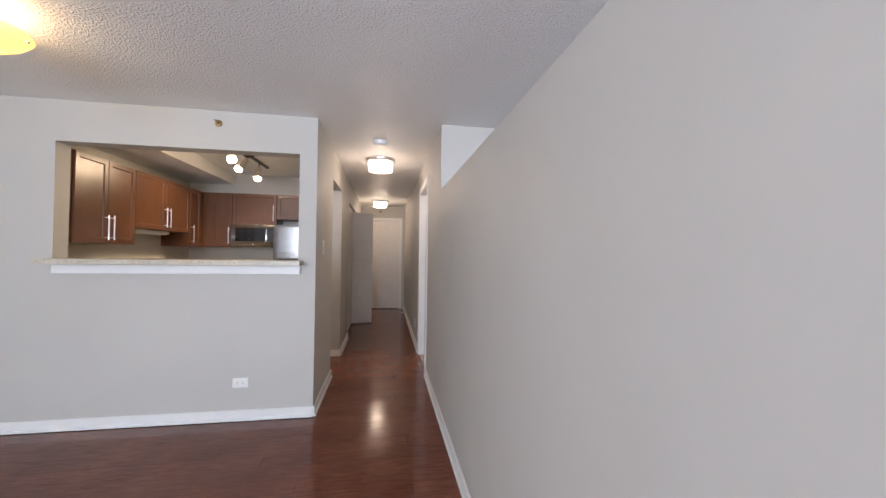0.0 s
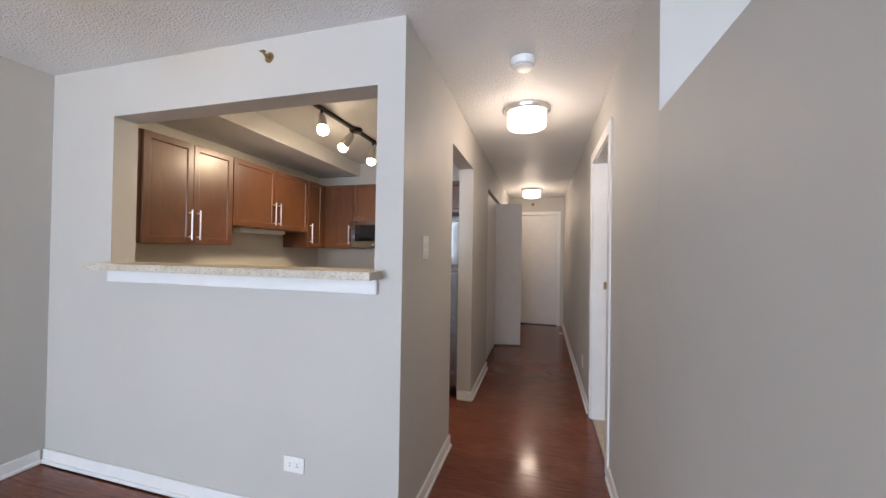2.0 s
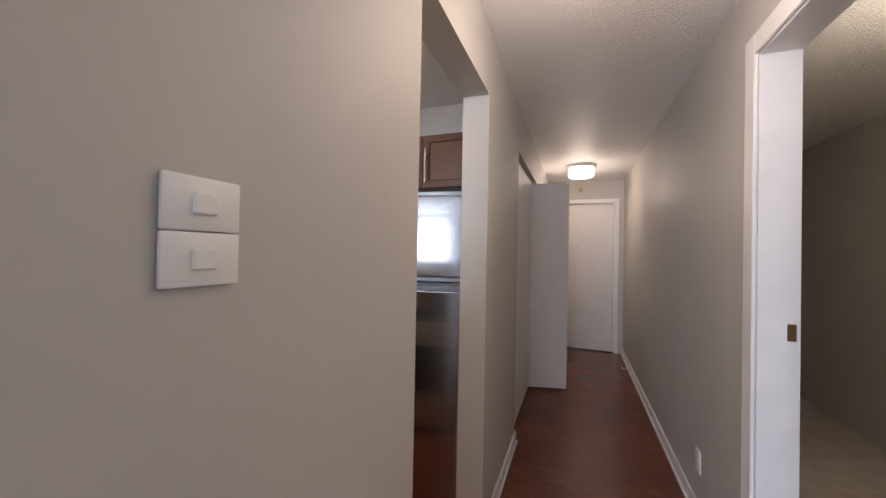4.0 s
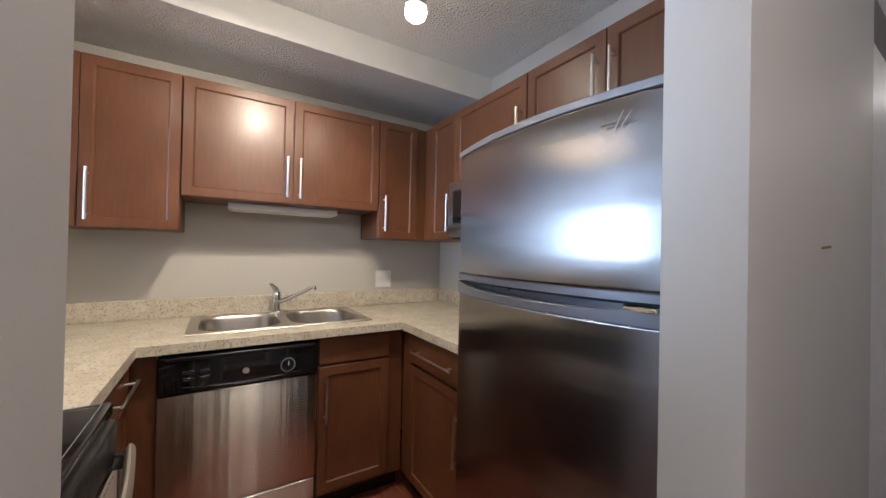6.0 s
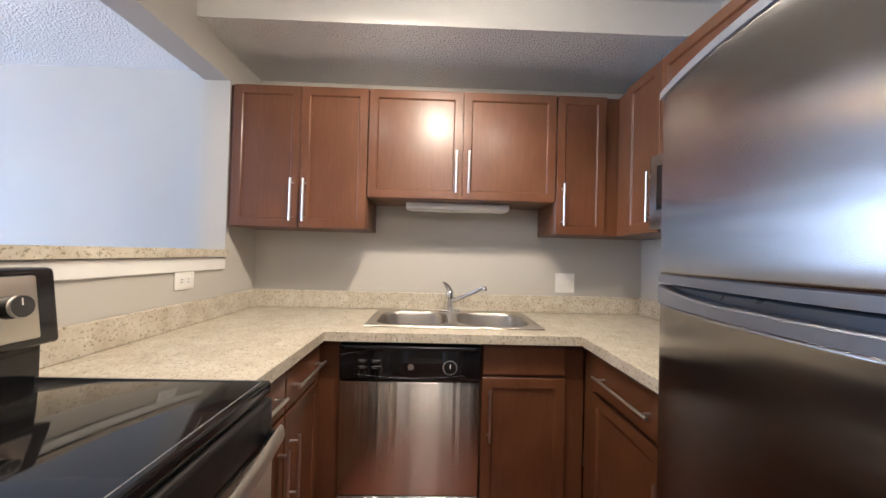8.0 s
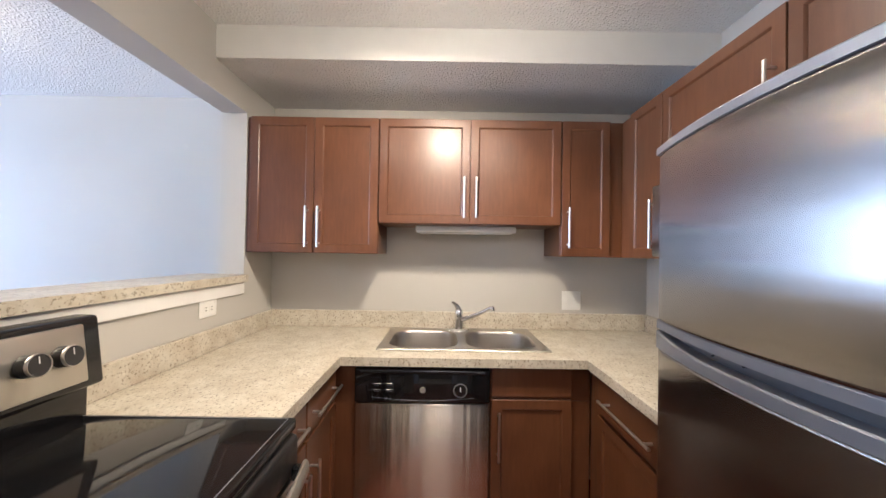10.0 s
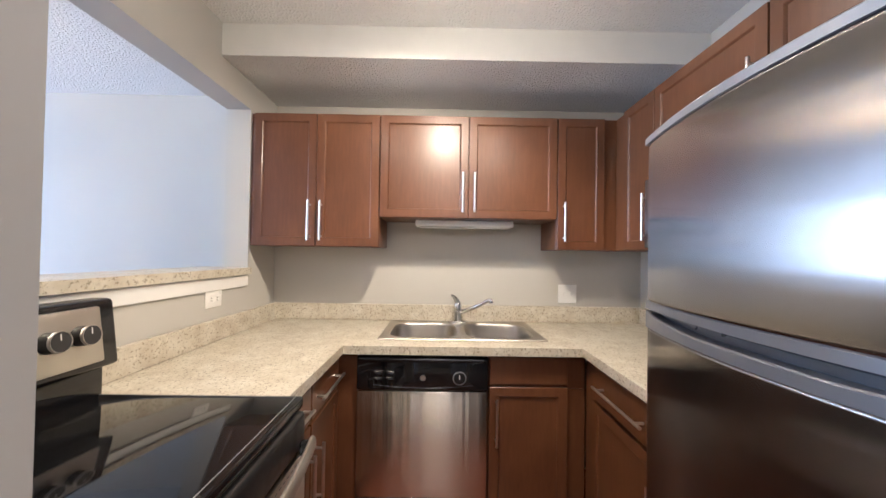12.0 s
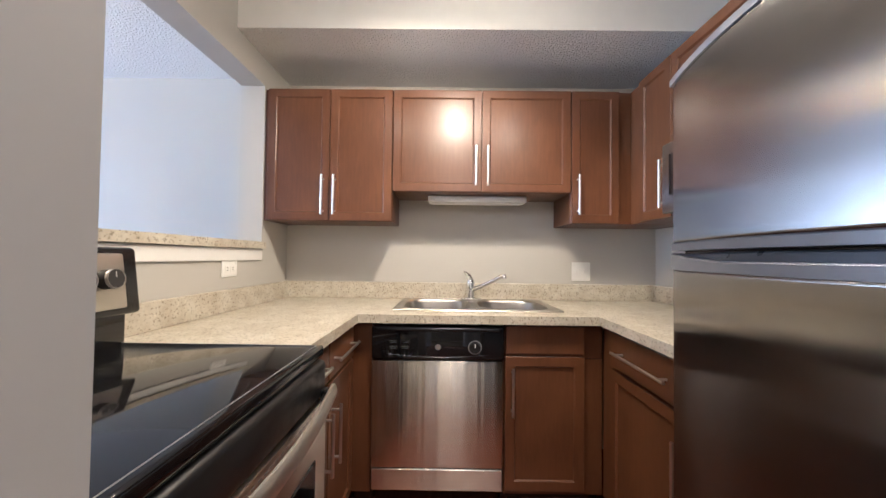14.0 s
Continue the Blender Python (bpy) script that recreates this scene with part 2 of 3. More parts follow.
def plate(us, vs, w0, w1, gaps=(), axis="z"):
    """A slab with rectangular holes. u, v, w are x, y, z (axis z), x, z, y (axis y) or y, z, x (axis x)."""
    place = {"z": lambda u, v, w: (u, v, w), "y": lambda u, v, w: (u, w, v), "x": lambda u, v, w: (w, u, v)}[axis]
    us = sorted({*us, *(g[0] for g in gaps), *(g[1] for g in gaps)})
    vs = sorted({*vs, *(g[2] for g in gaps), *(g[3] for g in gaps)})
    solid = {(i, j) for i in range(len(us) - 1) for j in range(len(vs) - 1)
             if not any(g[0] <= (us[i] + us[i + 1]) / 2 <= g[1] and g[2] <= (vs[j] + vs[j + 1]) / 2 <= g[3] for g in gaps)}
    bm, made = bmesh.new(), {}

    def at(i, j, w):
        if (i, j, w) not in made:
            made[i, j, w] = bm.verts.new(place(us[i], vs[j], w))
        return made[i, j, w]

    for i, j in solid:
        for w in (w0, w1):
            bm.faces.new([at(i, j, w), at(i + 1, j, w), at(i + 1, j + 1, w), at(i, j + 1, w)])
        for a, b, nb in (((i, j), (i + 1, j), (i, j - 1)), ((i + 1, j), (i + 1, j + 1), (i + 1, j)), ((i + 1, j + 1), (i, j + 1), (i, j + 1)), ((i, j + 1), (i, j), (i - 1, j))):
            if nb not in solid:
                bm.faces.new([at(*a, w0), at(*b, w0), at(*b, w1), at(*a, w1)])
    bmesh.ops.recalc_face_normals(bm, faces=bm.faces[:])
    return bm


def structure(name, bm, material, label, category, parent=None):
    return tagged(link(name, bm, material, parent), label, category, kind="structure")


# walls, floor and ceilings
# the opening in this side wall is for the added window
structure("wall_living_side", plate((YW, YP), (0, ZC), XL - 0.12, XL, [(-3.3, -0.9, 0.25, 2.3)], axis="x"), WALL, "smooth grey painted side wall of living room", "wall")
structure("wall_pass_through", plate((XL - 0.12, XH), (0, ZC), YP, YPB, [(-2.068, -0.384, 1.20, 2.092)], "y"), WALL, "grey painted wall with a pass-through opening to kitchen", "wall")
structure("wall_sink", plate((YPB, YB + 0.12), (0, ZC), XS - 0.12, XS, axis="x"), WALL, "grey painted kitchen wall behind the sink", "wall")
structure("wall_kitchen_back", plate((XS, XHB), (0, ZC), YB, YB + 0.12, axis="y"), WALL, "grey painted kitchen wall behind the fridge", "wall")
structure("wall_hall_kitchen", plate((YPB, YF), (0, ZC), XHB, XH, [(YO, YE, -1, 2.085), (YC, YD, -1, 2.07)], "x"), WALL, "grey hall wall with open kitchen doorway and closet", "wall")
structure("wall_hall_bedroom", plate((YQ, YF), (0, ZC), XR, XRB, [(3.905, 4.665, -1, 2.085)], "x"), WALL, "grey hall wall with a bedroom doorway", "wall")
structure("wall_partition", plate((YW, YQ - 0.001), (0, ZP), XR, XRB, axis="x"), WALL, "grey part-height partition wall beside living room", "wall")
structure("wall_bedroom", plate((XRB, XE), (0, ZC), YQ, YQ + 0.12, axis="y"), WALL, "grey painted wall beyond the partition", "wall")
structure("wall_entry", plate((XH - 1.0, XRB + 1.5), (0, ZC), YF, YF + 0.12, [(-0.215, 0.645, -1, 2.08)], "y"), WALL, "grey wall at hall end around entry door", "wall")
structure("wall_window", plate((XL - 0.12, XE + 0.12), (0, ZC), YW - 0.15, YW, [(-2.5, -0.2, 0.25, 2.3), (1.2, 3.0, 0.65, 2.25)], "y"), WALL, "grey wall with wide windows", "wall")
structure("wall_bedroom_side", plate((YW, YQ), (0, ZC), XE, XE + 0.12, axis="x"), WALL, "plain grey far wall of bedroom", "wall")
structure("ceiling", plate((XL - 0.12, XE + 0.12), (YW - 0.15, YF + 0.12), ZC, ZC + 0.1), POPCORN, "off-white sprayed texture ceiling", "ceiling")
structure("floor", plate((XL - 0.12, XE + 0.12), (YW - 0.15, YF + 0.12), -0.12, -0.011), PLANK, "dark reddish-brown wood laminate floor", "floor")
bm = box(XS, XSF, YPB, YB, ZS, ZC)
bm.normal_update()
for f in bm.faces:
    f.material_index = 1 if f.normal.z < -0.9 else 0
structure("kitchen_soffit", bm, [SMOOTH, COARSE], "dropped soffit with smooth face and textured underside", "soffit")
structure("wall_closet_back", plate((YB + 0.121, YD + 0.2), (0, ZC), -1.05, -1.0, axis="x"), WALL, "plain closet back wall", "wall")
structure("wall_bath_back", plate((YQ + 0.12, YF), (0, ZC), 2.2, 2.3, axis="x"), WALL, "plain wall inside side room", "wall")


# cabinet pieces: the front faces -y, x runs to the right
def shaker(w, h, thick=0.02, rail=0.056):
    """A framed door with a sunk flat panel; its lower corner on the left at 0, 0."""
    bm = box(0, w, -thick, 0, 0, h, 0.0015)
    bm.normal_update()
    front = max((f for f in bm.faces if f.normal.y < -0.9), key=lambda f: f.calc_area())
    bmesh.ops.inset_region(bm, faces=[front], thickness=rail, depth=0)
    bmesh.ops.inset_region(bm, faces=[front], thickness=0.005, depth=-0.003)
    bmesh.ops.inset_region(bm, faces=[front], thickness=0.004, depth=-0.005)
    return bm


def slab_front(w, h, thick=0.02):
    return box(0, w, -thick, 0, 0, h, 0.003, seg=2)


def bar_pull(length, upright=True):
    bm = bmesh.new()
    a, b = (0, -0.032, -length / 2), (0, -0.032, length / 2)
    ends = ((0, -0.032, -length * 0.4), (0, -0.032, length * 0.4))
    if not upright:
        a, b, ends = (a[2], a[1], 0), (b[2], b[1], 0), [(e[2], e[1], 0) for e in ends]
    rod(a, b, 0.006, 12, bm)
    for e in ends:
        rod(e, (e[0], 0, e[2]), 0.005, 10, bm)
    return bm


def add_door(cab, x, z, w, h, pull=None, bar=0.213):
    """pull: x and z of the handle's middle on the door."""
    d = part("door", shaker(w, h), CHERRY, cab)
    d.location = (x, 0, z)
    if pull:
        p = part("handle", bar_pull(bar), NICKEL, d, "satin nickel bar pull", smooth="all")
        p.location = (pull[0], -0.02, pull[1])
    return d


def add_drawer(cab, x, z, w, h, bar=0.0):
    d = part("drawer_front", slab_front(w, h), CHERRY, cab)
    d.location = (x, 0, z)
    if bar:
        p = part("handle", bar_pull(bar, False), NICKEL, d, "satin nickel bar pull", smooth="all")
        p.location = (w / 2, -0.02, h / 2)
    return d


def wall_cabinet(m, w, h, depth, doors, label, filler=0.0, lead=0.0):
    """doors: 1 with its pull at the right (1), at the left (-1), or 2 meeting in the middle."""
    cab = thing("wall_cabinet", m, label, "cabinet", "kitchen wall cabinets")
    part("body", box(0, w, 0, depth, 0, h, 0.002), CHERRY, cab)
    g = 0.0025
    if abs(doors) == 1:
        dw = w - filler - lead
        add_door(cab, lead + g, g, dw - 2 * g, h - 2 * g, ((dw - 0.035) if doors > 0 else 0.03, 0.148))
    else:
        dw = (w - lead) / 2
        add_door(cab, lead + g, g, dw - 1.6 * g, h - 2 * g, (dw - 0.034, 0.135))
        add_door(cab, lead + dw + g * 0.6, g, dw - 1.6 * g, h - 2 * g, (0.03, 0.135))
    return cab


def base_cabinet(m, w, depth, label, drawer=0.0, bar=0.0, pull=None, filler=(0, 0), height=0.872, well=0.0):
    cab = thing("base_cabinet", m, label, "cabinet", "kitchen base cabinets")
    part("body", box(0, w, 0, depth, 0.1, height - well, 0.002), CHERRY, cab)
    if well:
        part("top_rail", box(0, w, 0, 0.04, height - well + 0.001, height, 0.002), CHERRY, cab)
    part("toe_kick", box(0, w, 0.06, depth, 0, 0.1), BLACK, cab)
    x, dw = filler[0] + 0.004, w - filler[0] - filler[1] - 0.008
    add_drawer(cab, x, height - 0.012 - drawer, dw, drawer, bar)
    add_door(cab, x, 0.125, dw, height - drawer - 0.15, pull)
    return cab


FACE_X = pose(0, 0, 0, 0, 0, 90)      # fronts towards the hall
FACE_S = pose(0, 0, 0)                # fronts towards the living room
FACE_N = pose(0, 0, 0, 0, 0, 180)     # fronts towards the hall end


def spot(x, y, z, facing):
    return Matrix.Translation((x, y, z)) @ facing


UX, UY = -2.076, 5.145          # wall cabinet fronts, without doors
UD = UX - XS - 0.003
YD2 = YB - UY - 0.003
ZU, ZU2, ZT = 1.357, 1.520, 2.075
wall_cabinet(spot(UX, YPB + 0.003, ZU, FACE_X), 0.699, ZT - ZU, UD, 2, "reddish cherry shaker wall cabinet beside the pass-through", lead=0.022)
wall_cabinet(spot(UX, 3.856, ZU2, FACE_X), 0.961, ZT - ZU2, UD, 2, "short cherry shaker wall cabinet above the sink")
wall_cabinet(spot(UX, 4.819, ZU, FACE_X), 0.632, ZT - ZU, UD, -1, "narrow cherry wall cabinet in the kitchen corner", filler=0.375)
wall_cabinet(spot(UX + 0.001, UY, ZU, FACE_S), 0.375, ZT - ZU, YD2, 1, "narrow cherry wall cabinet beside the microwave", lead=0.115)
wall_cabinet(spot(-1.699, UY, 1.668, FACE_S), 0.549, ZT - 1.668, YD2, 1, "cherry wall cabinet above the microwave")
wall_cabinet(spot(-1.149, UY, 1.74, FACE_S), 0.745, ZT - 1.74, YD2, 2, "short cherry wall cabinet above the fridge")


# base cabinets, dishwasher and worktop
BX, BYL, BYR = -1.790, 3.722, 4.870     # fronts of the three runs
DEEP = BX - XS - 0.003
base_cabinet(spot(BX, 4.420, 0, FACE_X), 0.449, DEEP, "cherry base cabinet under the sink", 0.125, 0, (0.03, 0.445), (0, 0.085), well=0.16)
base_cabinet(spot(-1.162, BYL, 0, FACE_N), 0.248, BYL - YPB - 0.003, "narrow cherry base cabinet beside the range", 0.135, 0.12, (0.2, 0.4))
rb = base_cabinet(spot(-1.411, BYL, 0, FACE_N), 0.369, BYL - YPB - 0.003, "cherry base cabinet with drawer near the dishwasher", 0.135, 0.28, (0.04, 0.4), (0, 0.03))
part("corner_filler", box(0.379, 0.65, -0.094, -0.001, 0.1, 0.872), CHERRY, rb)
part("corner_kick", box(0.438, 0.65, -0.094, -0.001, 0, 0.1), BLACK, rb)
base_cabinet(spot(-1.783, BYR, 0, FACE_S), 0.705, YB - BYR - 0.003, "cherry base cabinet beside the fridge", 0.14, 0.35, (0.458, 0.4), (0.108, 0.10))


def dishwasher(m):
    dw = thing("dishwasher", m, "stainless dishwasher with black control panel under worktop", "dishwasher")
    w = 0.597
    part("tub", box(0.003, w - 0.003, 0.01, 0.56, 0.1, 0.70, 0.004), BLACK, dw)
    part("door", box(0.002, w - 0.002, -0.024, 0.008, 0.222, 0.70, 0.006, seg=2), STEEL_D, dw, "brushed stainless door panel", smooth="bevel")
    part("kick_panel", box(0.002, w - 0.002, -0.02, 0.008, 0.118, 0.215, 0.004), STEEL_D, dw, "brushed stainless kick panel")
    panel = part("control_panel", box(0, w, -0.036, 0.008, 0.707, 0.858, 0.01, seg=3), GLOSSBLACK, dw, "glossy black control panel", smooth="bevel")
    part("grip", box(0.02, w - 0.02, -0.044, -0.032, 0.835, 0.853, 0.005, seg=2), BLACK, panel)
    k = part("knob", lathe([(0, 0.018), (0.019, 0.018), (0.022, 0.012), (0.024, 0)], 24), BLACK, panel, smooth="all")
    k.matrix_basis = pose(0.465, -0.036, 0.765, 90)
    dial = part("dial_ring", lathe([(0.027, 0.0), (0.027, 0.003), (0.0305, 0.003), (0.031, 0.0)], 28), GREYTRIM, panel, "thin grey ring round the dial", smooth="all")
    dial.matrix_basis = pose(0.465, -0.0355, 0.765, 90)
    part("knob_mark", box(0.4635, 0.4665, -0.056, -0.053, 0.767, 0.785), PLATE, panel)
    b = part("badge", lathe([(0, 0.003), (0.012, 0.003), (0.013, 0)], 20), NICKEL, panel, "small round grey badge")
    b.matrix_basis = pose(0.30, -0.036, 0.765, 90)
    part("panel_line", tube([(0.075 + 0.45 * i / 12, -0.0362, 0.733 - 0.014 * math.sin(math.pi * i / 12)) for i in range(13)], 0.0008, 6), POCKET, panel, "thin curved grey line")
    for i in range(2):
        for j in range(2):
            part("button", box(0.08 + i * 0.055, 0.118 + i * 0.055, -0.04, -0.034, 0.752 + j * 0.026, 0.768 + j * 0.026, 0.002), BLACK, panel)
            part("button_text", box(0.088 + i * 0.055, 0.110 + i * 0.055, -0.0415, -0.0402, 0.759 + j * 0.026, 0.7602 + j * 0.026), POCKET, panel)
    return dw


dishwasher(spot(BX, 3.819, 0, FACE_X))

CZ0, CZ1 = 0.873, 0.911
CXF, CYL, CYR, CXR, CXE = -1.733, 3.762, 4.833, -1.164, -1.078    # worktop edges
top = thing("worktop", pose(0, 0, 0), "cream speckled laminate worktop with low backsplash", "worktop")
SX0, SX1, SY0, SY1 = -2.30, -1.88, 3.927, 4.680    # sink cutout
bm = plate((XS + 0.002, CXE), (YPB + 0.002, YB - 0.002), CZ0, CZ1, [(CXF, CXE, CYL, CYR), (CXR, CXE, YPB + 0.002, CYL), (SX0, SX1, SY0, SY1)])
part("slab", bm, STONE, top)
part("backsplash", box(XS + 0.003, XS + 0.022, YPB + 0.003, YB - 0.003, CZ1, 1.01, 0.003), STONE, top)
part("backsplash", box(XS + 0.023, CXR, YPB + 0.003, YPB + 0.022, CZ1, 1.01, 0.003), STONE, top)
part("backsplash", box(XS + 0.023, CXE, YB - 0.022, YB - 0.003, CZ1, 1.01, 0.003), STONE, top)


def sink():
    s = thing("sink", pose(0, 0, CZ1), "double-bowl stainless drop-in sink in the worktop", "sink")
    x0, x1, y0, y1 = SX0 - 0.03, SX1 + 0.03, SY0 - 0.03, SY1 + 0.03
    ym = (y0 + y1) / 2
    bowls = [(SX0 + 0.05, SX1 - 0.005, SY0 + 0.01, ym - 0.022), (SX0 + 0.05, SX1 - 0.005, ym + 0.022, SY1 - 0.01)]
    bm = bmesh.new()
    for (b0, b1, c0, c1), (o0, o1) in zip(bowls, ((y0, ym), (ym, y1))):
        ring, outer, r = [], [], 0.095
        for k, (cx, cy, ex, ey) in enumerate(((b1, c1, x1, o1), (b0, c1, x0, o1), (b0, c0, x0, o0), (b1, c0, x1, o0))):
            sx, sy = (-1 if cx == b1 else 1), (-1 if cy == c1 else 1)
            for i in range(7):
                a = radians(90 * k + 15 * i)
                px, py = cx + sx * r + r * math.cos(a), cy + sy * r + r * math.sin(a)
                first = i < 3 if k % 2 == 0 else i > 3
                q = (ex, ey) if i == 3 else ((ex, py) if first else (px, ey))
                ring.append(bm.verts.new((px, py, 0.006)))
                outer.append(bm.verts.new((*q, 0.006)))
        for i in range(28):
            bm.faces.new((ring[i], outer[i], outer[(i + 1) % 28], ring[(i + 1) % 28]))
    part("rim", bm, SINKSTEEL, s)
    part("lip", tube([(x0, y0, 0.003), (x1, y0, 0.003), (x1, y1, 0.003), (x0, y1, 0.003), (x0, y0, 0.003)], 0.0045, 8), SINKSTEEL, s, smooth="all")
    for px, py in ((x0 + 0.025, y0 + 0.2), (x0 + 0.025, y1 - 0.2)):
        part("deck_cap", lathe([(0, 0.009), (0.016, 0.009), (0.02, 0.006)], 16), SINKSTEEL, s, smooth="all").location = (px, py, 0)
    for b0, b1, c0, c1 in bowls:
        bm = bmesh.new()
        rings = []
        for z, off, r in ((0.006, 0.0, 0.095), (0.001, 0.003, 0.095), (-0.01, 0.006, 0.094), (-0.10, 0.012, 0.09), (-0.145, 0.022, 0.085), (-0.168, 0.045, 0.075), (-0.178, 0.08, 0.055)):
            ring = []
            for cx, cy, a0 in ((b1, c1, 0), (b0, c1, 90), (b0, c0, 180), (b1, c0, 270)):
                sx, sy = (-1 if cx == b1 else 1), (-1 if cy == c1 else 1)
                for k in range(7):
                    a = radians(a0 + 15 * k)
                    ring.append(bm.verts.new((cx + sx * (off + r) + r * math.cos(a), cy + sy * (off + r) + r * math.sin(a), z)))
            rings.append(ring)
        for a, b in zip(rings, rings[1:]):
            for k in range(len(a)):
                bm.faces.new((a[k], b[k], b[(k + 1) % len(a)], a[(k + 1) % len(a)]))
        bm.faces.new(rings[-1])
        bowl = part("bowl", bm, SINKSTEEL, s, smooth="all")
        dr = part("drain", lathe([(0.0, -0.174), (0.03, -0.174), (0.042, -0.172), (0.044, -0.177)], 24), CHROME, bowl, smooth="all")
        dr.location = ((b0 + b1) / 2, (c0 + c1) / 2, 0)
    return s


sink()


def faucet(m):
    f = thing("faucet", m, "chrome single-lever kitchen faucet on the sink", "faucet")
    part("base_plate", box(-0.028, 0.028, -0.06, 0.06, 0, 0.012, 0.008, seg=3), CHROME, f, smooth="bevel")
    part("body", tube([(0, 0, 0.01), (0, 0, 0.06), (0, 0, 0.1), (0, 0, 0.118)], [0.025, 0.024, 0.026, 0.02], 20), CHROME, f, smooth="all")
    part("spout", tube([(0.005, 0.01, 0.06), (0.05, 0.06, 0.085), (0.1, 0.13, 0.125), (0.125, 0.165, 0.15), (0.132, 0.178, 0.152), (0.134, 0.182, 0.135)], [0.014, 0.0125, 0.011, 0.011, 0.012, 0.012], 14), CHROME, f, smooth="all")
    part("lever", tube([(0, 0, 0.115), (0.008, -0.012, 0.14), (0.02, -0.03, 0.16), (0.03, -0.044, 0.167)], [0.02, 0.016, 0.009, 0.006], 14), CHROME, f, smooth="all")
    return f


faucet(pose(SX0 + 0.015, 4.30, CZ1 + 0.006))

# range: front faces the fridge
def kitchen_range(m, w=0.757, depth=0.62):
    r = thing("electric_range", m, "freestanding electric range with black glass top and stainless trim", "range")
    part("body", box(0.002, w - 0.002, 0.012, depth, 0.0, 0.885, 0.003), BLACK, r)
    c = part("cooktop", box(0, w, -0.018, depth - 0.07, 0.885, 0.918, 0.008, seg=3), GLOSSBLACK, r, "glossy black ceramic cooktop", smooth="bevel")
    part("trim_edge", tube([(0.014, 0.0, 0.9185), (0.014, depth - 0.075, 0.9185)], 0.0011, 6), GREYTRIM, c)
    part("trim_edge", tube([(w - 0.014, 0.0, 0.9185), (w - 0.014, depth - 0.075, 0.9185)], 0.0011, 6), GREYTRIM, c)
    part("trim_edge", tube([(0.014, 0.0, 0.9185), (w - 0.014, 0.0, 0.9185)], 0.0011, 6), GREYTRIM, c)
    g = part("backguard", box(0, w, depth - 0.075, depth, 0.9, 1.01, 0.01, seg=2), GLOSSBLACK, r, smooth="bevel")
    bm = box(-0.008, w + 0.016, depth - 0.075, depth - 0.01, 1.0, 1.185, 0.012, seg=3)
    for v in bm.verts:
        v.co.y += (v.co.z - 1.0) * 0.12 - 0.03
    hd = part("control_head", bm, BLACK, r, "black control head with stainless face", smooth="bevel")
    face = box(0.026, w - 0.033, depth - 0.111, depth - 0.09, 1.02, 1.168, 0.006, seg=2)
    for v in face.verts:
        v.co.y += (v.co.z - 1.0) * 0.12
    part("face_plate", face, SATIN, hd, "brushed stainless face plate", smooth="bevel")
    for x in (0.098, 0.173, w - 0.173, w - 0.098):
        k = part("knob", lathe([(0, 0.0325), (0.0235, 0.0325), (0.0245, 0.031), (0.0255, 0.0)], 28), KNOB, hd, "dark grey knob with steel ring", smooth="all")
        k.matrix_basis = pose(x, depth - 0.101, 1.1, 83)
        rg = part("knob_ring", lathe([(0.0236, 0.0322), (0.0243, 0.0336), (0.0262, 0.0336), (0.0268, 0.031), (0.0262, 0.026), (0.0248, 0.0255)], 28), NICKEL, hd, "steel knob ring", smooth="all")
        rg.matrix_basis = k.matrix_basis.copy()
        mk = part("knob_mark", box(-0.0013, 0.0013, 0.003, 0.019, 0.0318, 0.0332), PLATE, hd)
        mk.matrix_basis = k.matrix_basis.copy()
    part("display", box(w / 2 - 0.09, w / 2 + 0.09, depth - 0.106, depth - 0.09, 1.06, 1.14, 0.004), GLOSSBLACK, hd)
    d = part("oven_door", box(0.006, w - 0.006, -0.03, 0.01, 0.2, 0.78, 0.008, seg=2), STEEL_V, r, "stainless oven door with dark glass window", smooth="bevel")
    part("window", box(0.09, w - 0.09, -0.033, -0.02, 0.3, 0.65, 0.004), GLOSSBLACK, d)
    part("top_trim", box(0.006, w - 0.006, -0.028, 0.01, 0.784, 0.882, 0.014, seg=3), MATTE, r, "black vent trim under the cooktop", smooth="bevel")
    for i in range(30):
        x = 0.06 + (w - 0.12) * i / 29
        part("vent_slot", box(x - 0.006, x + 0.006, -0.0305, -0.0285, 0.765, 0.768), GREYTRIM, d)
    pts = [(0.03 + (w - 0.06) * i / 14, -0.055 - 0.03 * math.sin(math.pi * i / 14), 0.80) for i in range(15)]
    bm = tube(pts, 0.0105, 12)
    for v in bm.verts:
        v.co.z = 0.80 + (v.co.z - 0.80) * 2.1
    h = part("handle", bm, SATIN, d, "bowed stainless bar handle", smooth="all")
    for x in (0.04, w - 0.04):
        part("bracket", box(x - 0.012, x + 0.012, -0.06, -0.025, 0.775, 0.81, 0.004), BLACK, d)
    part("storage_drawer", box(0.006, w - 0.006, -0.025, 0.01, 0.06, 0.19, 0.006), STEEL_V, r, "stainless storage drawer")
    return r


kitchen_range(spot(-0.401, 3.79, 0, FACE_N))


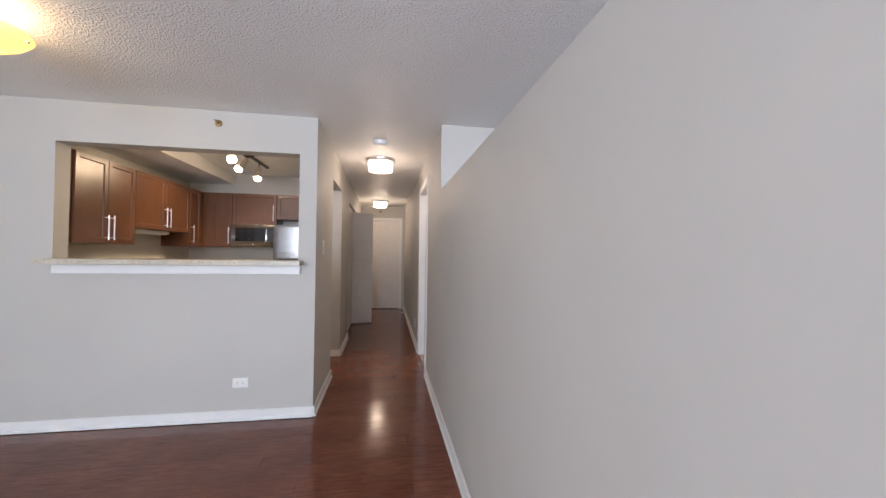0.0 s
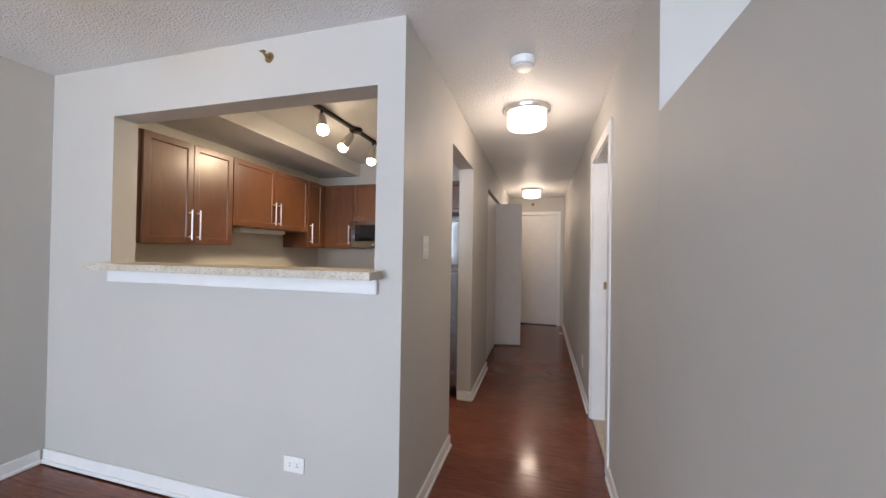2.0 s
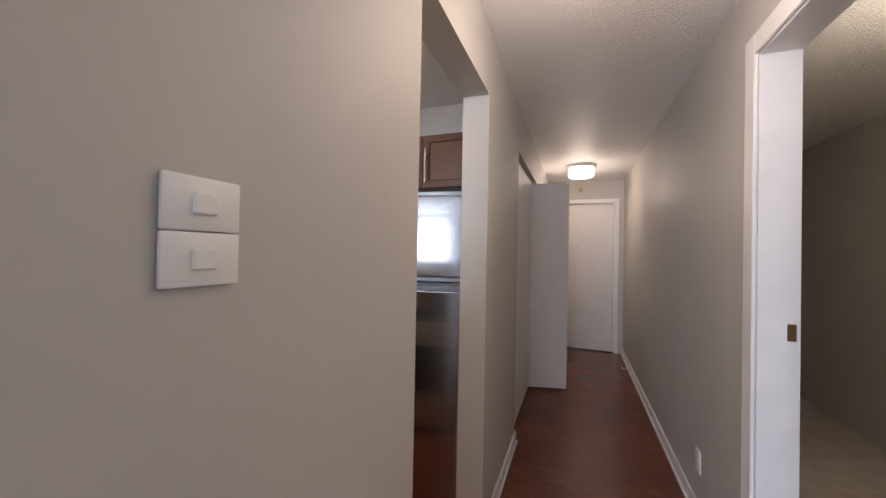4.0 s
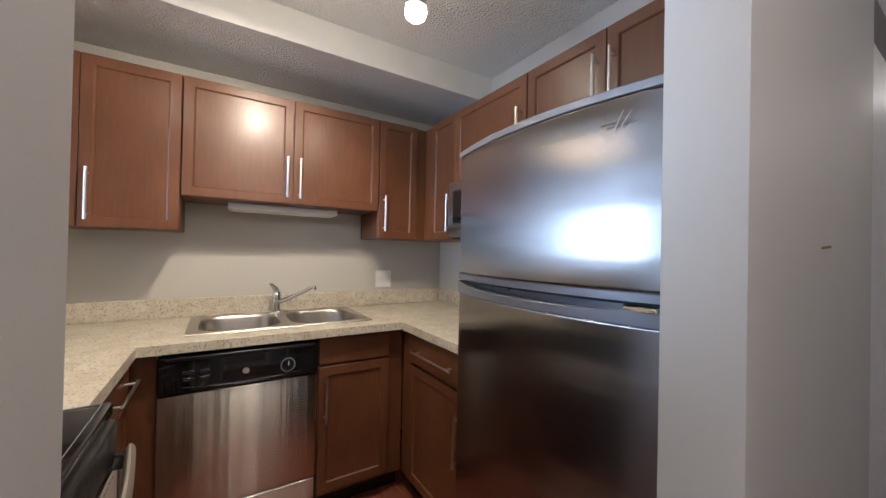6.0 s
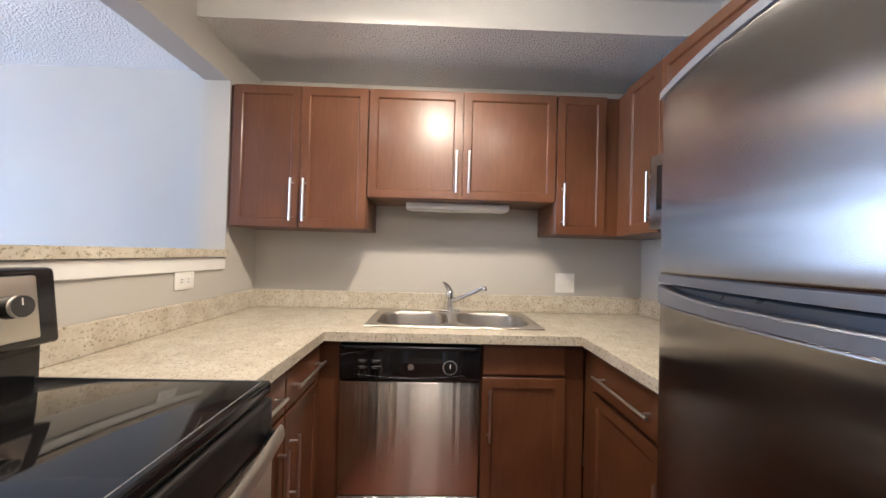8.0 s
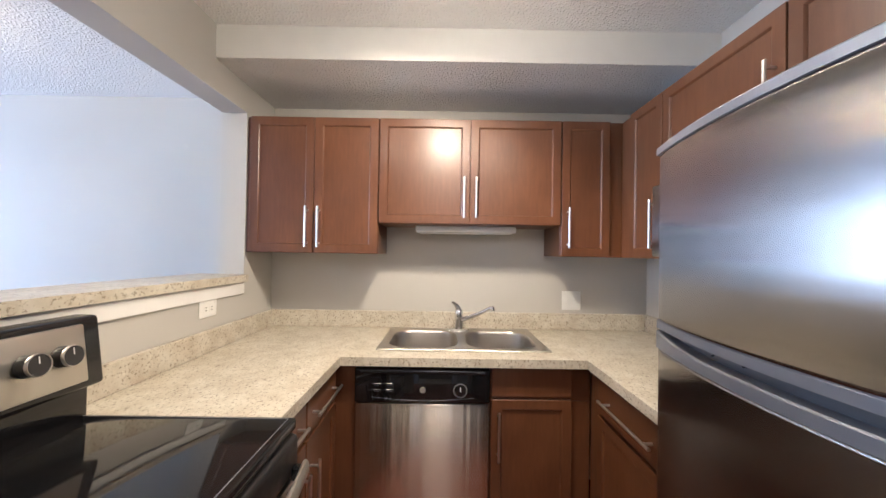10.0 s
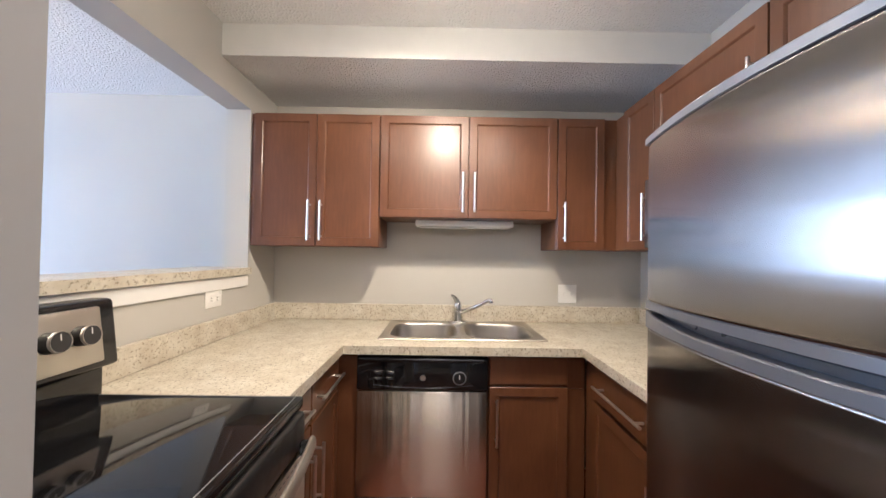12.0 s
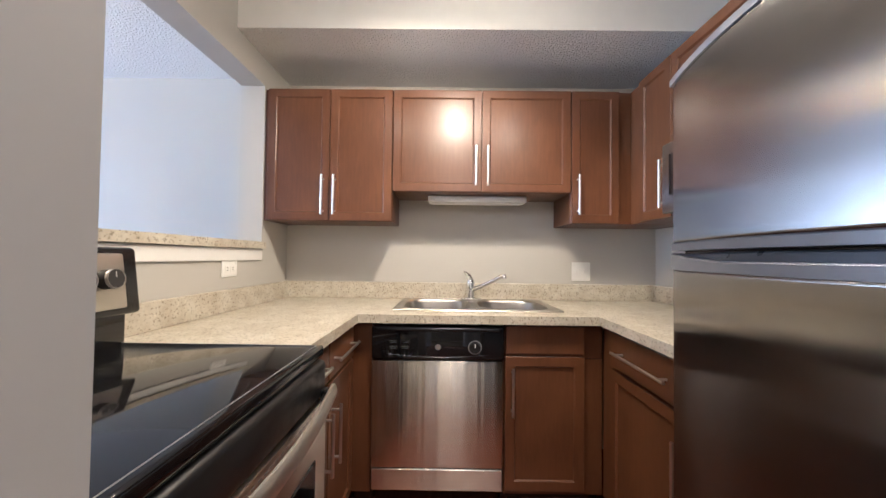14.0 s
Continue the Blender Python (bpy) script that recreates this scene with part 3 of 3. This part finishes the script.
# fridge
def fridge(m, w=0.686, h=1.637, depth=0.70):
    f = thing("refrigerator", m, "stainless top-freezer refrigerator with bowed doors", "refrigerator")
    part("cabinet_body", box(0, w, 0.075, depth, 0.03, h - 0.02, 0.006), DARKSIDE, f, "dark grey textured body")

    def bowed(z0, z1):
        bm = bmesh.new()
        n = 18
        rows = []
        for i in range(n + 1):
            u = i / n
            x = w * u
            y = -0.045 * (1 - (2 * u - 1) ** 2)
            if i in (0, n):
                y += 0.006
            rows.append([bm.verts.new(p) for p in ((x, y + 0.0015, z0), (x, y, z0 + 0.002), (x, y, z0 + 0.006), (x, y, z1 - 0.006), (x, y, z1 - 0.002), (x, y + 0.0015, z1), (x, 0.068, z1), (x, 0.068, z0))])
        for a, b in zip(rows, rows[1:]):
            for k in range(8):
                bm.faces.new((a[k], b[k], b[(k + 1) % 8], a[(k + 1) % 8]))
        bm.faces.new(rows[0])
        bm.faces.new(rows[-1][::-1])
        bmesh.ops.recalc_face_normals(bm, faces=bm.faces[:])
        return bm

    ZG = 1.178
    lo = part("fridge_door", bowed(0.10, ZG - 0.035), STEEL, f, "brushed stainless lower door", smooth="all")
    up = part("freezer_door", bowed(ZG + 0.035, h - 0.02), STEEL, f, "brushed stainless freezer door", smooth="all")

    def strip(z0, z1, push, lift, scoop=0.0):
        bm = bmesh.new()
        rows = []
        n = 18
        for i in range(n + 1):
            u = i / n
            y = -0.045 * (1 - (2 * u - 1) ** 2) - push
            dip = lift * math.sin(math.pi * u)
            top = z1 - scoop * min(1.0, 1.25 * math.sin(math.pi * u)) ** 0.7
            rows.append([bm.verts.new(p) for p in ((w * u, y, z0 + dip), (w * u, y, top - 0.003), (w * u, y + 0.003, top), (w * u, 0.06, top), (w * u, 0.06, z0 + dip))])
        for a, b in zip(rows, rows[1:]):
            for k in range(5):
                bm.faces.new((a[k], b[k], b[(k + 1) % 5], a[(k + 1) % 5]))
        bm.faces.new(rows[0])
        bm.faces.new(rows[-1][::-1])
        bmesh.ops.recalc_face_normals(bm, faces=bm.faces[:])
        return bm

    part("top_cap", strip(h - 0.0195, h, 0.003, 0), GREYTRIM, up, "light grey top cap", smooth="all")
    part("grip", strip(ZG + 0.014, ZG + 0.0345, -0.001, 0.0), GRIP, up, "pale grey freezer grip strip", smooth="bevel")
    part("grip", strip(ZG - 0.0345, ZG + 0.008, -0.0005, 0.0, 0.019), GRIP, lo, "pale grey scooped fridge grip strip", smooth="bevel")
    part("gasket", box(0.01, w - 0.01, 0.03, 0.074, ZG - 0.034, ZG + 0.034), BLACK, f)
    part("handle_pocket", strip(ZG - 0.012, ZG + 0.008, -0.03, 0.0), POCKET, up, "dark grey moulded handle pocket", smooth="bevel")
    part("hinge", box(w - 0.075, w - 0.005, -0.012, 0.05, ZG - 0.006, ZG + 0.006, 0.003), CHROME, f, "chrome middle hinge", smooth="bevel")
    lg = bmesh.new()
    for i, (a, b) in enumerate((((0, 0), (0.06, 0.006)), ((0.01, -0.008), (0.07, 0.0)), ((0.03, -0.016), (0.05, 0.022)), ((0.045, -0.012), (0.066, 0.016)))):
        rod((w - 0.12 + a[0], -0.0285 + 0.26 * (a[0]) * 0.25, h - 0.075 + a[1]), (w - 0.12 + b[0], -0.0285 + 0.26 * (b[0]) * 0.25, h - 0.075 + b[1]), 0.0009, 6, lg)
    part("badge", lg, CHROME, up, "small chrome line badge")
    part("base_grille", box(0.01, w - 0.01, 0.04, 0.1, 0.0, 0.095, 0.004), BLACK, f)
    return f


fridge(spot(-1.071, 4.728, 0, FACE_S))


def microwave(m, w=0.546, h=0.30, depth=0.345):
    o = thing("microwave", m, "stainless over-counter microwave under a wall cabinet", "microwave")
    part("case", box(0, w, 0.01, depth, 0, h, 0.004), DARKSIDE, o)
    d = part("door", box(0, w * 0.99, -0.022, 0.008, 0.0, h - 0.002, 0.006, seg=2), STEEL, o, "stainless door frame", smooth="bevel")
    part("window", box(0.05, w - 0.12, -0.025, -0.015, 0.07, h - 0.05, 0.004), GLOSSBLACK, d, "black glass window")
    part("control_panel", box(w - 0.105, w - 0.02, -0.025, -0.015, 0.07, h - 0.05, 0.003), BLACK, d)
    part("badge", box(w / 2 - 0.01, w / 2 + 0.01, -0.024, -0.02, 0.025, 0.04), NICKEL, d)
    return o


microwave(spot(-1.697, 5.105, 1.366, FACE_S))


# pass-through sill
sl = thing("pass_through_sill", pose(0, 0, 0), "speckled laminate ledge with white apron on pass-through", "ledge")
part("ledge", plate((-2.10, -0.345), (YP - 0.125, YPB + 0.026), 1.202, 1.238, [(-2.10, -2.066, YP - 0.001, YPB + 0.026), (-0.386, -0.345, YP - 0.001, YPB + 0.026)]), STONE, sl)
part("apron", box(-2.06, -0.362, YP - 0.022, YP - 0.002, 1.130, 1.199, 0.004), WHITE, sl, "white painted apron board")
part("apron", box(XS + 0.318, -0.40, YPB + 0.002, YPB + 0.012, 1.14, 1.199, 0.003), WHITE, sl, "white painted apron board")


# skirting
def skirting(x0, x1, y0, y1, dx, dy):
    """A board with a rounded top edge and a shoe strip; dx, dy point into the room."""
    bb = structure("baseboard", box(x0, x1, y0, y1, 0, 0.082, 0.003), WHITE, "white painted baseboard with shoe strip", "baseboard")
    ax0, ax1 = (x1, x1 + 0.011) if dx > 0 else ((x0 - 0.011, x0) if dx < 0 else (x0, x1))
    ay0, ay1 = (y1, y1 + 0.011) if dy > 0 else ((y0 - 0.011, y0) if dy < 0 else (y0, y1))
    part("shoe_strip", box(ax0, ax1, ay0, ay1, 0.0005, 0.022, 0.004, seg=2), WHITE, bb)
    return bb


skirting(XL + 0.001, XH, YP - 0.014, YP - 0.001, 0, -1)
skirting(XL + 0.001, XL + 0.014, YW, YP - 0.027, 1, 0)
skirting(XH + 0.001, XH + 0.014, YP - 0.014, YO - 0.002, 1, 0)
skirting(XHB + 0.01, XH + 0.014, YE - 0.013, YE - 0.001, 0, -1)
skirting(XH + 0.001, XH + 0.014, YE, YC - 0.002, 1, 0)
skirting(XH + 0.001, XH + 0.014, YD, YF - 0.016, 1, 0)
skirting(XR - 0.014, XR - 0.001, YW, 3.838, -1, 0)
skirting(XR - 0.014, XR - 0.001, 4.732, YF - 0.016, -1, 0)


# doors
def casing(name, m, w, h, label, face=0.065, leaf=True, depth=0.12):
    """Jambs and architrave round an opening w wide; front towards -y."""
    f = tagged(thing(name, m, label, "door frame", kind="structure"))
    for x0, x1 in ((-face, 0.012), (w - 0.012, w + face)):
        part("architrave", box(x0, x1, -0.014, -0.001, 0, h + face, 0.003), WHITE, f)
    part("architrave", box(0.0121, w - 0.0121, -0.014, -0.001, h - 0.012, h + face, 0.003), WHITE, f)
    for x0, x1 in ((0.001, 0.019), (w - 0.019, w - 0.001)):
        part("jamb", box(x0, x1, 0, depth, 0, h - 0.001), WHITE, f)
    part("jamb", box(0.0191, w - 0.0191, 0, depth, h - 0.019, h - 0.001), WHITE, f)
    return f


casing("door_frame_entry", spot(-0.215, YF, 0, FACE_S), 0.86, 2.08, "white painted frame of the entry door", 0.045)
ed = thing("entry_door", spot(-0.193, YF + 0.02, 0.012, FACE_S), "flat white painted entry door, closed", "door")
part("leaf", box(0, 0.816, 0, 0.042, 0, 2.045, 0.003), DOORPAINT, ed)
for z in (0.25, 1.0, 1.78):
    part("hinge", rod((0.817, -0.004, z - 0.045), (0.817, -0.004, z + 0.045), 0.006, 10), WHITE, ed)
kb = part("knob", lathe([(0, 0.055), (0.022, 0.052), (0.027, 0.04), (0.02, 0.025), (0.011, 0.018), (0.011, 0.006), (0.03, 0.005), (0.031, 0)], 24), NICKEL, ed, smooth="all")
kb.matrix_basis = pose(0.06, 0, 0.98, 90)

casing("door_frame_bedroom", spot(XR, 4.665, 0, pose(0, 0, 0, 0, 0, -90)), 0.76, 2.085, "white painted bedroom door frame", 0.065)
st = structure("strike_plate", box(0.835, 0.860, 4.641, 4.6455, 1.05, 1.11, 0.001), BRASS, "small brass strike plate in door jamb", "strike plate")

bf = thing("bifold_door", pose(-0.300, 6.700, 0.016, 0, 0, 14), "white bifold closet door folded open into hall", "door")
part("leaf", box(0, 0.383, 0, 0.03, 0, 2.025, 0.003), DOORPAINT, bf)
part("leaf", box(0.0, 0.383, 0.036, 0.066, 0, 2.025, 0.003), DOORPAINT, bf)
for z in (0.3, 1.0, 1.7):
    part("hinge", rod((0.384, 0.033, z), (0.384, 0.033, z + 0.07), 0.005, 8), NICKEL, bf)
cf = thing("closet_door", pose(-0.285, YC + 0.012, 0.012, 0, 0, 90), "white closet door panel with small pull, closed", "door")
for a, b in ((0, 0.517), (0.520, 1.037)):
    part("leaf", box(a, b, 0, 0.03, 0, 2.025, 0.003), DOORPAINT, cf)
part("pull", tube([(0.72, 0, 0.83), (0.72, -0.022, 0.832), (0.72, -0.028, 0.845), (0.72, -0.028, 0.895), (0.72, -0.022, 0.908), (0.72, 0, 0.91)], 0.005, 8), PLATE, cf, smooth="all")
tk = thing("closet_track", pose(0, 0, 0), "white metal closet door track", "door track", kind="structure")
part("rail", box(-0.335, -0.295, YC + 0.001, YD - 0.001, 2.050, 2.069, 0.002), WHITE, tk)


# lights in the ceiling
def drum_lamp(x, y):
    d = thing("ceiling_light", pose(x, y, ZC), "round flush ceiling light with white glass and nickel ring, lit", "ceiling light", "hall ceiling lights")
    part("ring", lathe([(0.0, 0), (0.165, 0), (0.165, -0.02), (0.155, -0.035), (0.145, -0.035), (0.0, -0.03)], 40), NICKEL, d, "satin nickel ring", smooth="all")
    part("shade", lathe([(0.14, -0.035), (0.14, -0.12), (0.132, -0.134), (0.1, -0.142), (0, -0.144)], 40), SHADE, d, "frosted white glass shade", smooth="all")
    part("finial", lathe([(0, -0.162), (0.006, -0.16), (0.01, -0.152), (0.006, -0.144)], 12), NICKEL, d, smooth="all")
    lamp("hall_bulb", "POINT", pose(x, y, ZC - 0.32), 9.5, (1, 0.79, 0.58), radius=0.12)


drum_lamp(0.233, 4.22)
drum_lamp(0.185, 7.56)
drum_lamp(1.5, 4.6)

sd = thing("smoke_detector", pose(0.238, 3.53, ZC), "round white smoke detector on ceiling", "smoke detector")
part("body", lathe([(0, 0), (0.07, 0), (0.07, -0.012), (0.062, -0.035), (0.05, -0.042), (0, -0.044)], 32), PLATE, sd, smooth="all")
part("vent_ring", lathe([(0.05, -0.040), (0.052, -0.046), (0.035, -0.05), (0, -0.051)], 32), PLATE, sd, smooth="all")


def bowl_pendant(x, y):
    p = thing("bowl_ceiling_light", pose(x, y, ZC + 0.03), "amber glass bowl ceiling light on chrome rods, lit", "ceiling light")
    can = part("canopy", lathe([(0, -0.03), (0.075, -0.03), (0.075, -0.045), (0.06, -0.06), (0.02, -0.068), (0, -0.068)], 32), CHROME, p, "chrome canopy", smooth="all")
    for k in range(3):
        a = k * math.tau / 3 + 0.4
        c, d = math.cos(a), math.sin(a)
        part("rod", rod((0.05 * c, 0.05 * d, -0.055), (0.163 * c, 0.163 * d, -0.155), 0.004, 8), CHROME, can)
        part("rod_knob", lathe([(0, 0.011), (0.008, 0.007), (0.009, 0), (0.006, -0.009), (0, -0.01)], 12), CHROME, can, smooth="all").location = (0.172 * c, 0.172 * d, -0.158)
        part("bulb", lathe([(0.012, -0.07), (0.014, -0.09), (0.024, -0.115), (0.022, -0.14), (0, -0.155)], 16), BULB, p, smooth="all").location = (0.045 * math.cos(a + 1), 0.045 * math.sin(a + 1), 0)
    part("bowl", lathe([(0.0, -0.262), (0.05, -0.258), (0.11, -0.238), (0.16, -0.205), (0.19, -0.172), (0.187, -0.170), (0.155, -0.2), (0.107, -0.232), (0.05, -0.252), (0, -0.256)], 48), AMBER, p, "glowing amber glass bowl", smooth="all").location = (0, 0, 0.025)
    lamp("bowl_bulb", "POINT", pose(x, y, ZC - 0.13), 3.5, (1, 0.76, 0.45), radius=0.05)


bowl_pendant(-1.50, 1.885)


def track_light():
    t = thing("track_light", pose(0, 0, 0), "black ceiling track with three lit spot heads", "track light")
    a, b = Vector((-1.235, 3.72, ZC - 0.012)), Vector((-1.207, 4.90, ZC - 0.012))
    d = (b - a).normalized()
    part("track", box(-0.017, 0.017, 0, (b - a).length, -0.012, 0.0115, 0.002), BRONZE, t).matrix_basis = Matrix.Translation(a) @ (d.to_track_quat("Y", "Z").to_matrix().to_4x4())
    part("feed", lathe([(0, 0.012), (0.055, 0.012), (0.055, -0.01), (0.04, -0.022), (0, -0.024)], 24), BRONZE, t, smooth="all").location = (a + b) / 2
    for u, tilt, watts in ((0.09, (0.3, -0.3), 16), (0.455, (-0.5, -0.2), 54), (0.765, (-0.08, -0.03), 22)):
        p = a.lerp(b, u)
        way = Vector((tilt[0], tilt[1], -0.8)).normalized()
        head = part("spot_head", tube([p + Vector((0, 0, -0.05)), p + Vector((0, 0, -0.055)) + way * 0.03, p + Vector((0, 0, -0.055)) + way * 0.1, p + Vector((0, 0, -0.055)) + way * 0.125], [0.02, 0.03, 0.036, 0.041], 20), NICKEL, t, "brushed nickel spot head", smooth="all")
        part("stem", rod(p + Vector((0, 0, -0.01)), p + Vector((0, 0, -0.055)), 0.008), BRONZE, head)
        q = p + Vector((0, 0, -0.055)) + way * 0.125
        part("bulb", tube([q - way * 0.004, q + way * 0.016, q + way * 0.036, q + way * 0.05], [0.034, 0.041, 0.036, 0.016], 20), BULB, head, "glowing reflector bulb", smooth="all")
        lamp("track_bulb", "SPOT", look(q + way * 0.056, q + way), watts, (1, 0.76, 0.46), radius=0.03, cone=radians(142))


track_light()

ul = thing("under_cabinet_light", pose(UX - 0.14, 4.045, ZU2, 0, 0, 90), "white under-cabinet light fixture, unlit, above the sink", "light fixture")
part("housing", box(0, 0.56, -0.05, 0.06, -0.036, -0.001, 0.006, seg=2), PLATE, ul, smooth="bevel")
part("tube_cover", box(0.02, 0.54, -0.03, 0.045, -0.042, -0.036, 0.002), PLATE, ul)


# plates on the walls
def outlet(m, label, wide=0.115, high=0.075, flat=True):
    o = thing("wall_outlet", m, label, "outlet")
    part("plate", box(-wide / 2, wide / 2, -0.006, 0, -high / 2, high / 2, 0.003, seg=2), PLATE, o, smooth="bevel")
    for s in (-1, 1):
        part("socket", box(s * 0.02 - 0.016, s * 0.02 + 0.016, -0.0075, -0.004, -0.014, 0.014, 0.001), PLATE, o)
        for k in (-1, 1):
            part("slot", box(s * 0.02 - 0.005, s * 0.02 + 0.005, -0.0082, -0.007, k * 0.006 - 0.0012, k * 0.006 + 0.0012), SLOT, o)
    return o


outlet(spot(-0.79, YP - 0.001, 0.29, FACE_S), "white double outlet plate low on living-room wall")
outlet(spot(-1.779, YPB + 0.001, 1.103, FACE_N), "white double outlet plate below pass-through ledge")
sw = thing("switch_plate", spot(XS + 0.001, 4.990, 1.088, FACE_X), "white double plate above the worktop", "switch plate")
part("plate", box(-0.058, 0.058, -0.006, 0, -0.058, 0.058, 0.003, seg=2), PLATE, sw, smooth="bevel")
for s in (-0.024, 0.024):
    part("toggle", box(s - 0.005, s + 0.005, -0.012, -0.005, -0.01, 0.012, 0.002), PLATE, sw)
sw = thing("light_switch", spot(XH + 0.001, 3.34, 1.353, FACE_X), "white double stacked light switch on hall wall", "light switch")
for z in (-0.0305, 0.0305):
    part("plate", box(-0.045, 0.045, -0.006, 0, z - 0.03, z + 0.03, 0.003, seg=2), PLATE, sw, smooth="bevel")
    part("toggle", box(-0.014, 0.014, -0.010, -0.005, z - 0.012, z + 0.012, 0.002), PLATE, sw)
sp = thing("sprinkler_head", spot(-0.985, YP - 0.001, 2.295, FACE_S), "small brass sidewall sprinkler head near ceiling", "sprinkler")
part("escutcheon", lathe([(0, 0.004), (0.024, 0.003), (0.027, 0)], 20), BRASS, sp, smooth="all").matrix_basis = pose(0, 0, 0, 90)
part("nozzle", rod((0, 0, 0), (0, -0.035, 0), 0.01, 10, r2=0.007), BRASS, sp)
part("deflector", box(-0.015, 0.015, -0.055, -0.035, 0.006, 0.010, 0.001, rod((0, -0.03, 0), (0, -0.05, 0.006), 0.004, 8)), BRASS, sp)


# windows
def window(name, x0, x1, z0, z1, m=None):
    w = thing(name, m or pose(0, YW, 0), "wide sliding window in aluminium frame, out of view", "window", kind="structure")
    for a, b in ((x0, x0 + 0.05), (x1 - 0.05, x1), ((x0 + x1) / 2 - 0.03, (x0 + x1) / 2 + 0.03)):
        part("frame", box(a, b, -0.12, -0.06, z0, z1, 0.003), NICKEL, w)
    for a, b in ((z0, z0 + 0.05), (z1 - 0.05, z1)):
        part("frame", box(x0 + 0.0501, x1 - 0.0501, -0.115, -0.065, a, b, 0.003), NICKEL, w)
    p = part("pane", box(x0 + 0.05, x1 - 0.05, -0.093, -0.087, z0 + 0.05, z1 - 0.05), GLASS, w)
    p.visible_shadow = False


window("window_1", -2.5, -0.2, 0.25, 2.3)
# the next window is added so that fill light reaches the partition
window("added_side_window", -3.3, -0.9, 0.25, 2.3, Matrix.Translation((XL, 0, 0)) @ pose(0, 0, 0, 0, 0, 90) @ Matrix.Translation((0, 0.15, 0)))
window("window_2", 1.2, 3.0, 0.65, 2.25)


outlet(Matrix.Translation((XR - 0.001, 5.26, 0.288)) @ pose(0, 0, 0, 0, 0, -90) @ pose(0, 0, 0, 0, 90, 0), "white outlet plate low on hall wall")
ds = thing("door_stop", pose(XR - 0.025, 7.62, 0.05), "small spring door stop on the hall baseboard", "door stop")
coil = [(-0.006 - 0.06 * k / 60, 0.006 * math.cos(k * 0.9), 0.006 * math.sin(k * 0.9)) for k in range(61)]
part("spring", tube(coil, 0.0016, 6), NICKEL, ds, smooth="all")
part("mount", rod((0.011, 0, 0), (-0.008, 0, 0), 0.011, 14), NICKEL, ds)
part("tip", rod((-0.064, 0, 0), (-0.078, 0, 0), 0.008, 12), PLATE, ds, "white rubber tip")

# entry sprinkler and picture nail
sp2 = thing("sprinkler_head", spot(0.185, YF - 0.001, 2.262, FACE_S), "small brass sidewall sprinkler above entry door", "sprinkler")
part("escutcheon", lathe([(0, 0.004), (0.026, 0.003), (0.03, 0)], 20), BRASS, sp2, smooth="all").matrix_basis = pose(0, 0, 0, 90)
part("nozzle", rod((0, 0, 0), (0, -0.04, 0), 0.01, 10, r2=0.007), BRASS, sp2)
tagged(link("wall_nail", rod((XH, 5.106, 1.31), (XH + 0.014, 5.106, 1.313), 0.0028, 8), BRASS), "small brass nail in the hall wall", "nail")

# floor of the side room
structure("floor_side_room", plate((XR + 0.012, 2.2), (YQ + 0.12, YF), -0.0105, 0.002), CARPET, "light beige floor of side room", "floor")

# laminate planks, laid across the flat
FLOOR = bpy.data.objects["floor"]
PW, PL = 0.127, 1.21


def plank_mesh(length):
    bm = box(0, length - 0.0006, 0, PW - 0.0006, -0.0108, 0, 0.0006)
    me = bpy.data.meshes.new("plank")
    bm.to_mesh(me)
    bm.free()
    me.materials.append(PLANK)
    return me


def lay(x0, x1, y0, y1):
    row = 0
    y = y0
    while y < y1 - 0.01:
        x = x0
        first = (0.4, 0.95, 0.65, 1.21)[row % 4]
        while x < x1 - 0.01:
            n = min(first if x == x0 else PL, x1 - x)
            key = round(n, 3)
            if key not in PLANKS:
                PLANKS[key] = plank_mesh(n)
            ob = new("plank", PLANKS[key])
            ob.parent = FLOOR
            ob.location = (x, y, 0)
            ob.rotation_euler = (TILT.uniform(-0.0035, 0.0035), TILT.uniform(-0.0004, 0.0004), 0)
            x += n
        row += 1
        y += PW


PLANKS = {}
TILT = random.Random(7)
lay(XL, XR, -0.32, 2.98)
lay(XHB + 0.14, XR, 2.982, YF)
lay(-1.86, XHB + 0.14, 3.744, 4.86)
structure("floor_back", plate((XL, XR), (YW, -0.32), -0.011, 0.0), PLANK, "dark reddish-brown laminate floor behind the view", "floor")
structure("floor_bedroom", plate((XR, XE), (YW, YQ), -0.011, 0.0), PLANK, "dark reddish-brown laminate floor beyond the partition", "floor")

# black strip added to stop the glow and draw the dark line under the door
structure("threshold", box(-0.19, 0.66, YF - 0.01, YF + 0.1, -0.002, 0.012, 0.003), BLACK, "black strip added to close the gap under entry door", "threshold")
# unseen backing, keeps the sky from shining past the entry door
structure("entry_backing", plate((-1.5, 2.4), (0, ZC), YF + 0.13, YF + 0.2, axis="y"), WALL, "plain unseen backing behind the entry door, blocks sky light", "wall")
# unseen closet sides, added against sky light leaking through the closet
structure("closet_side_block", plate((-1.0, XHB), (0, ZC), YD + 0.001, YD + 0.08, axis="y"), WALL, "plain unseen closet side wall, keeps sky light out", "wall")
structure("closet_side_block_2", plate((-1.0, XHB), (0, ZC), YB + 0.121, YC - 0.001, axis="y"), WALL, "plain unseen closet side wall, keeps sky light out", "wall")
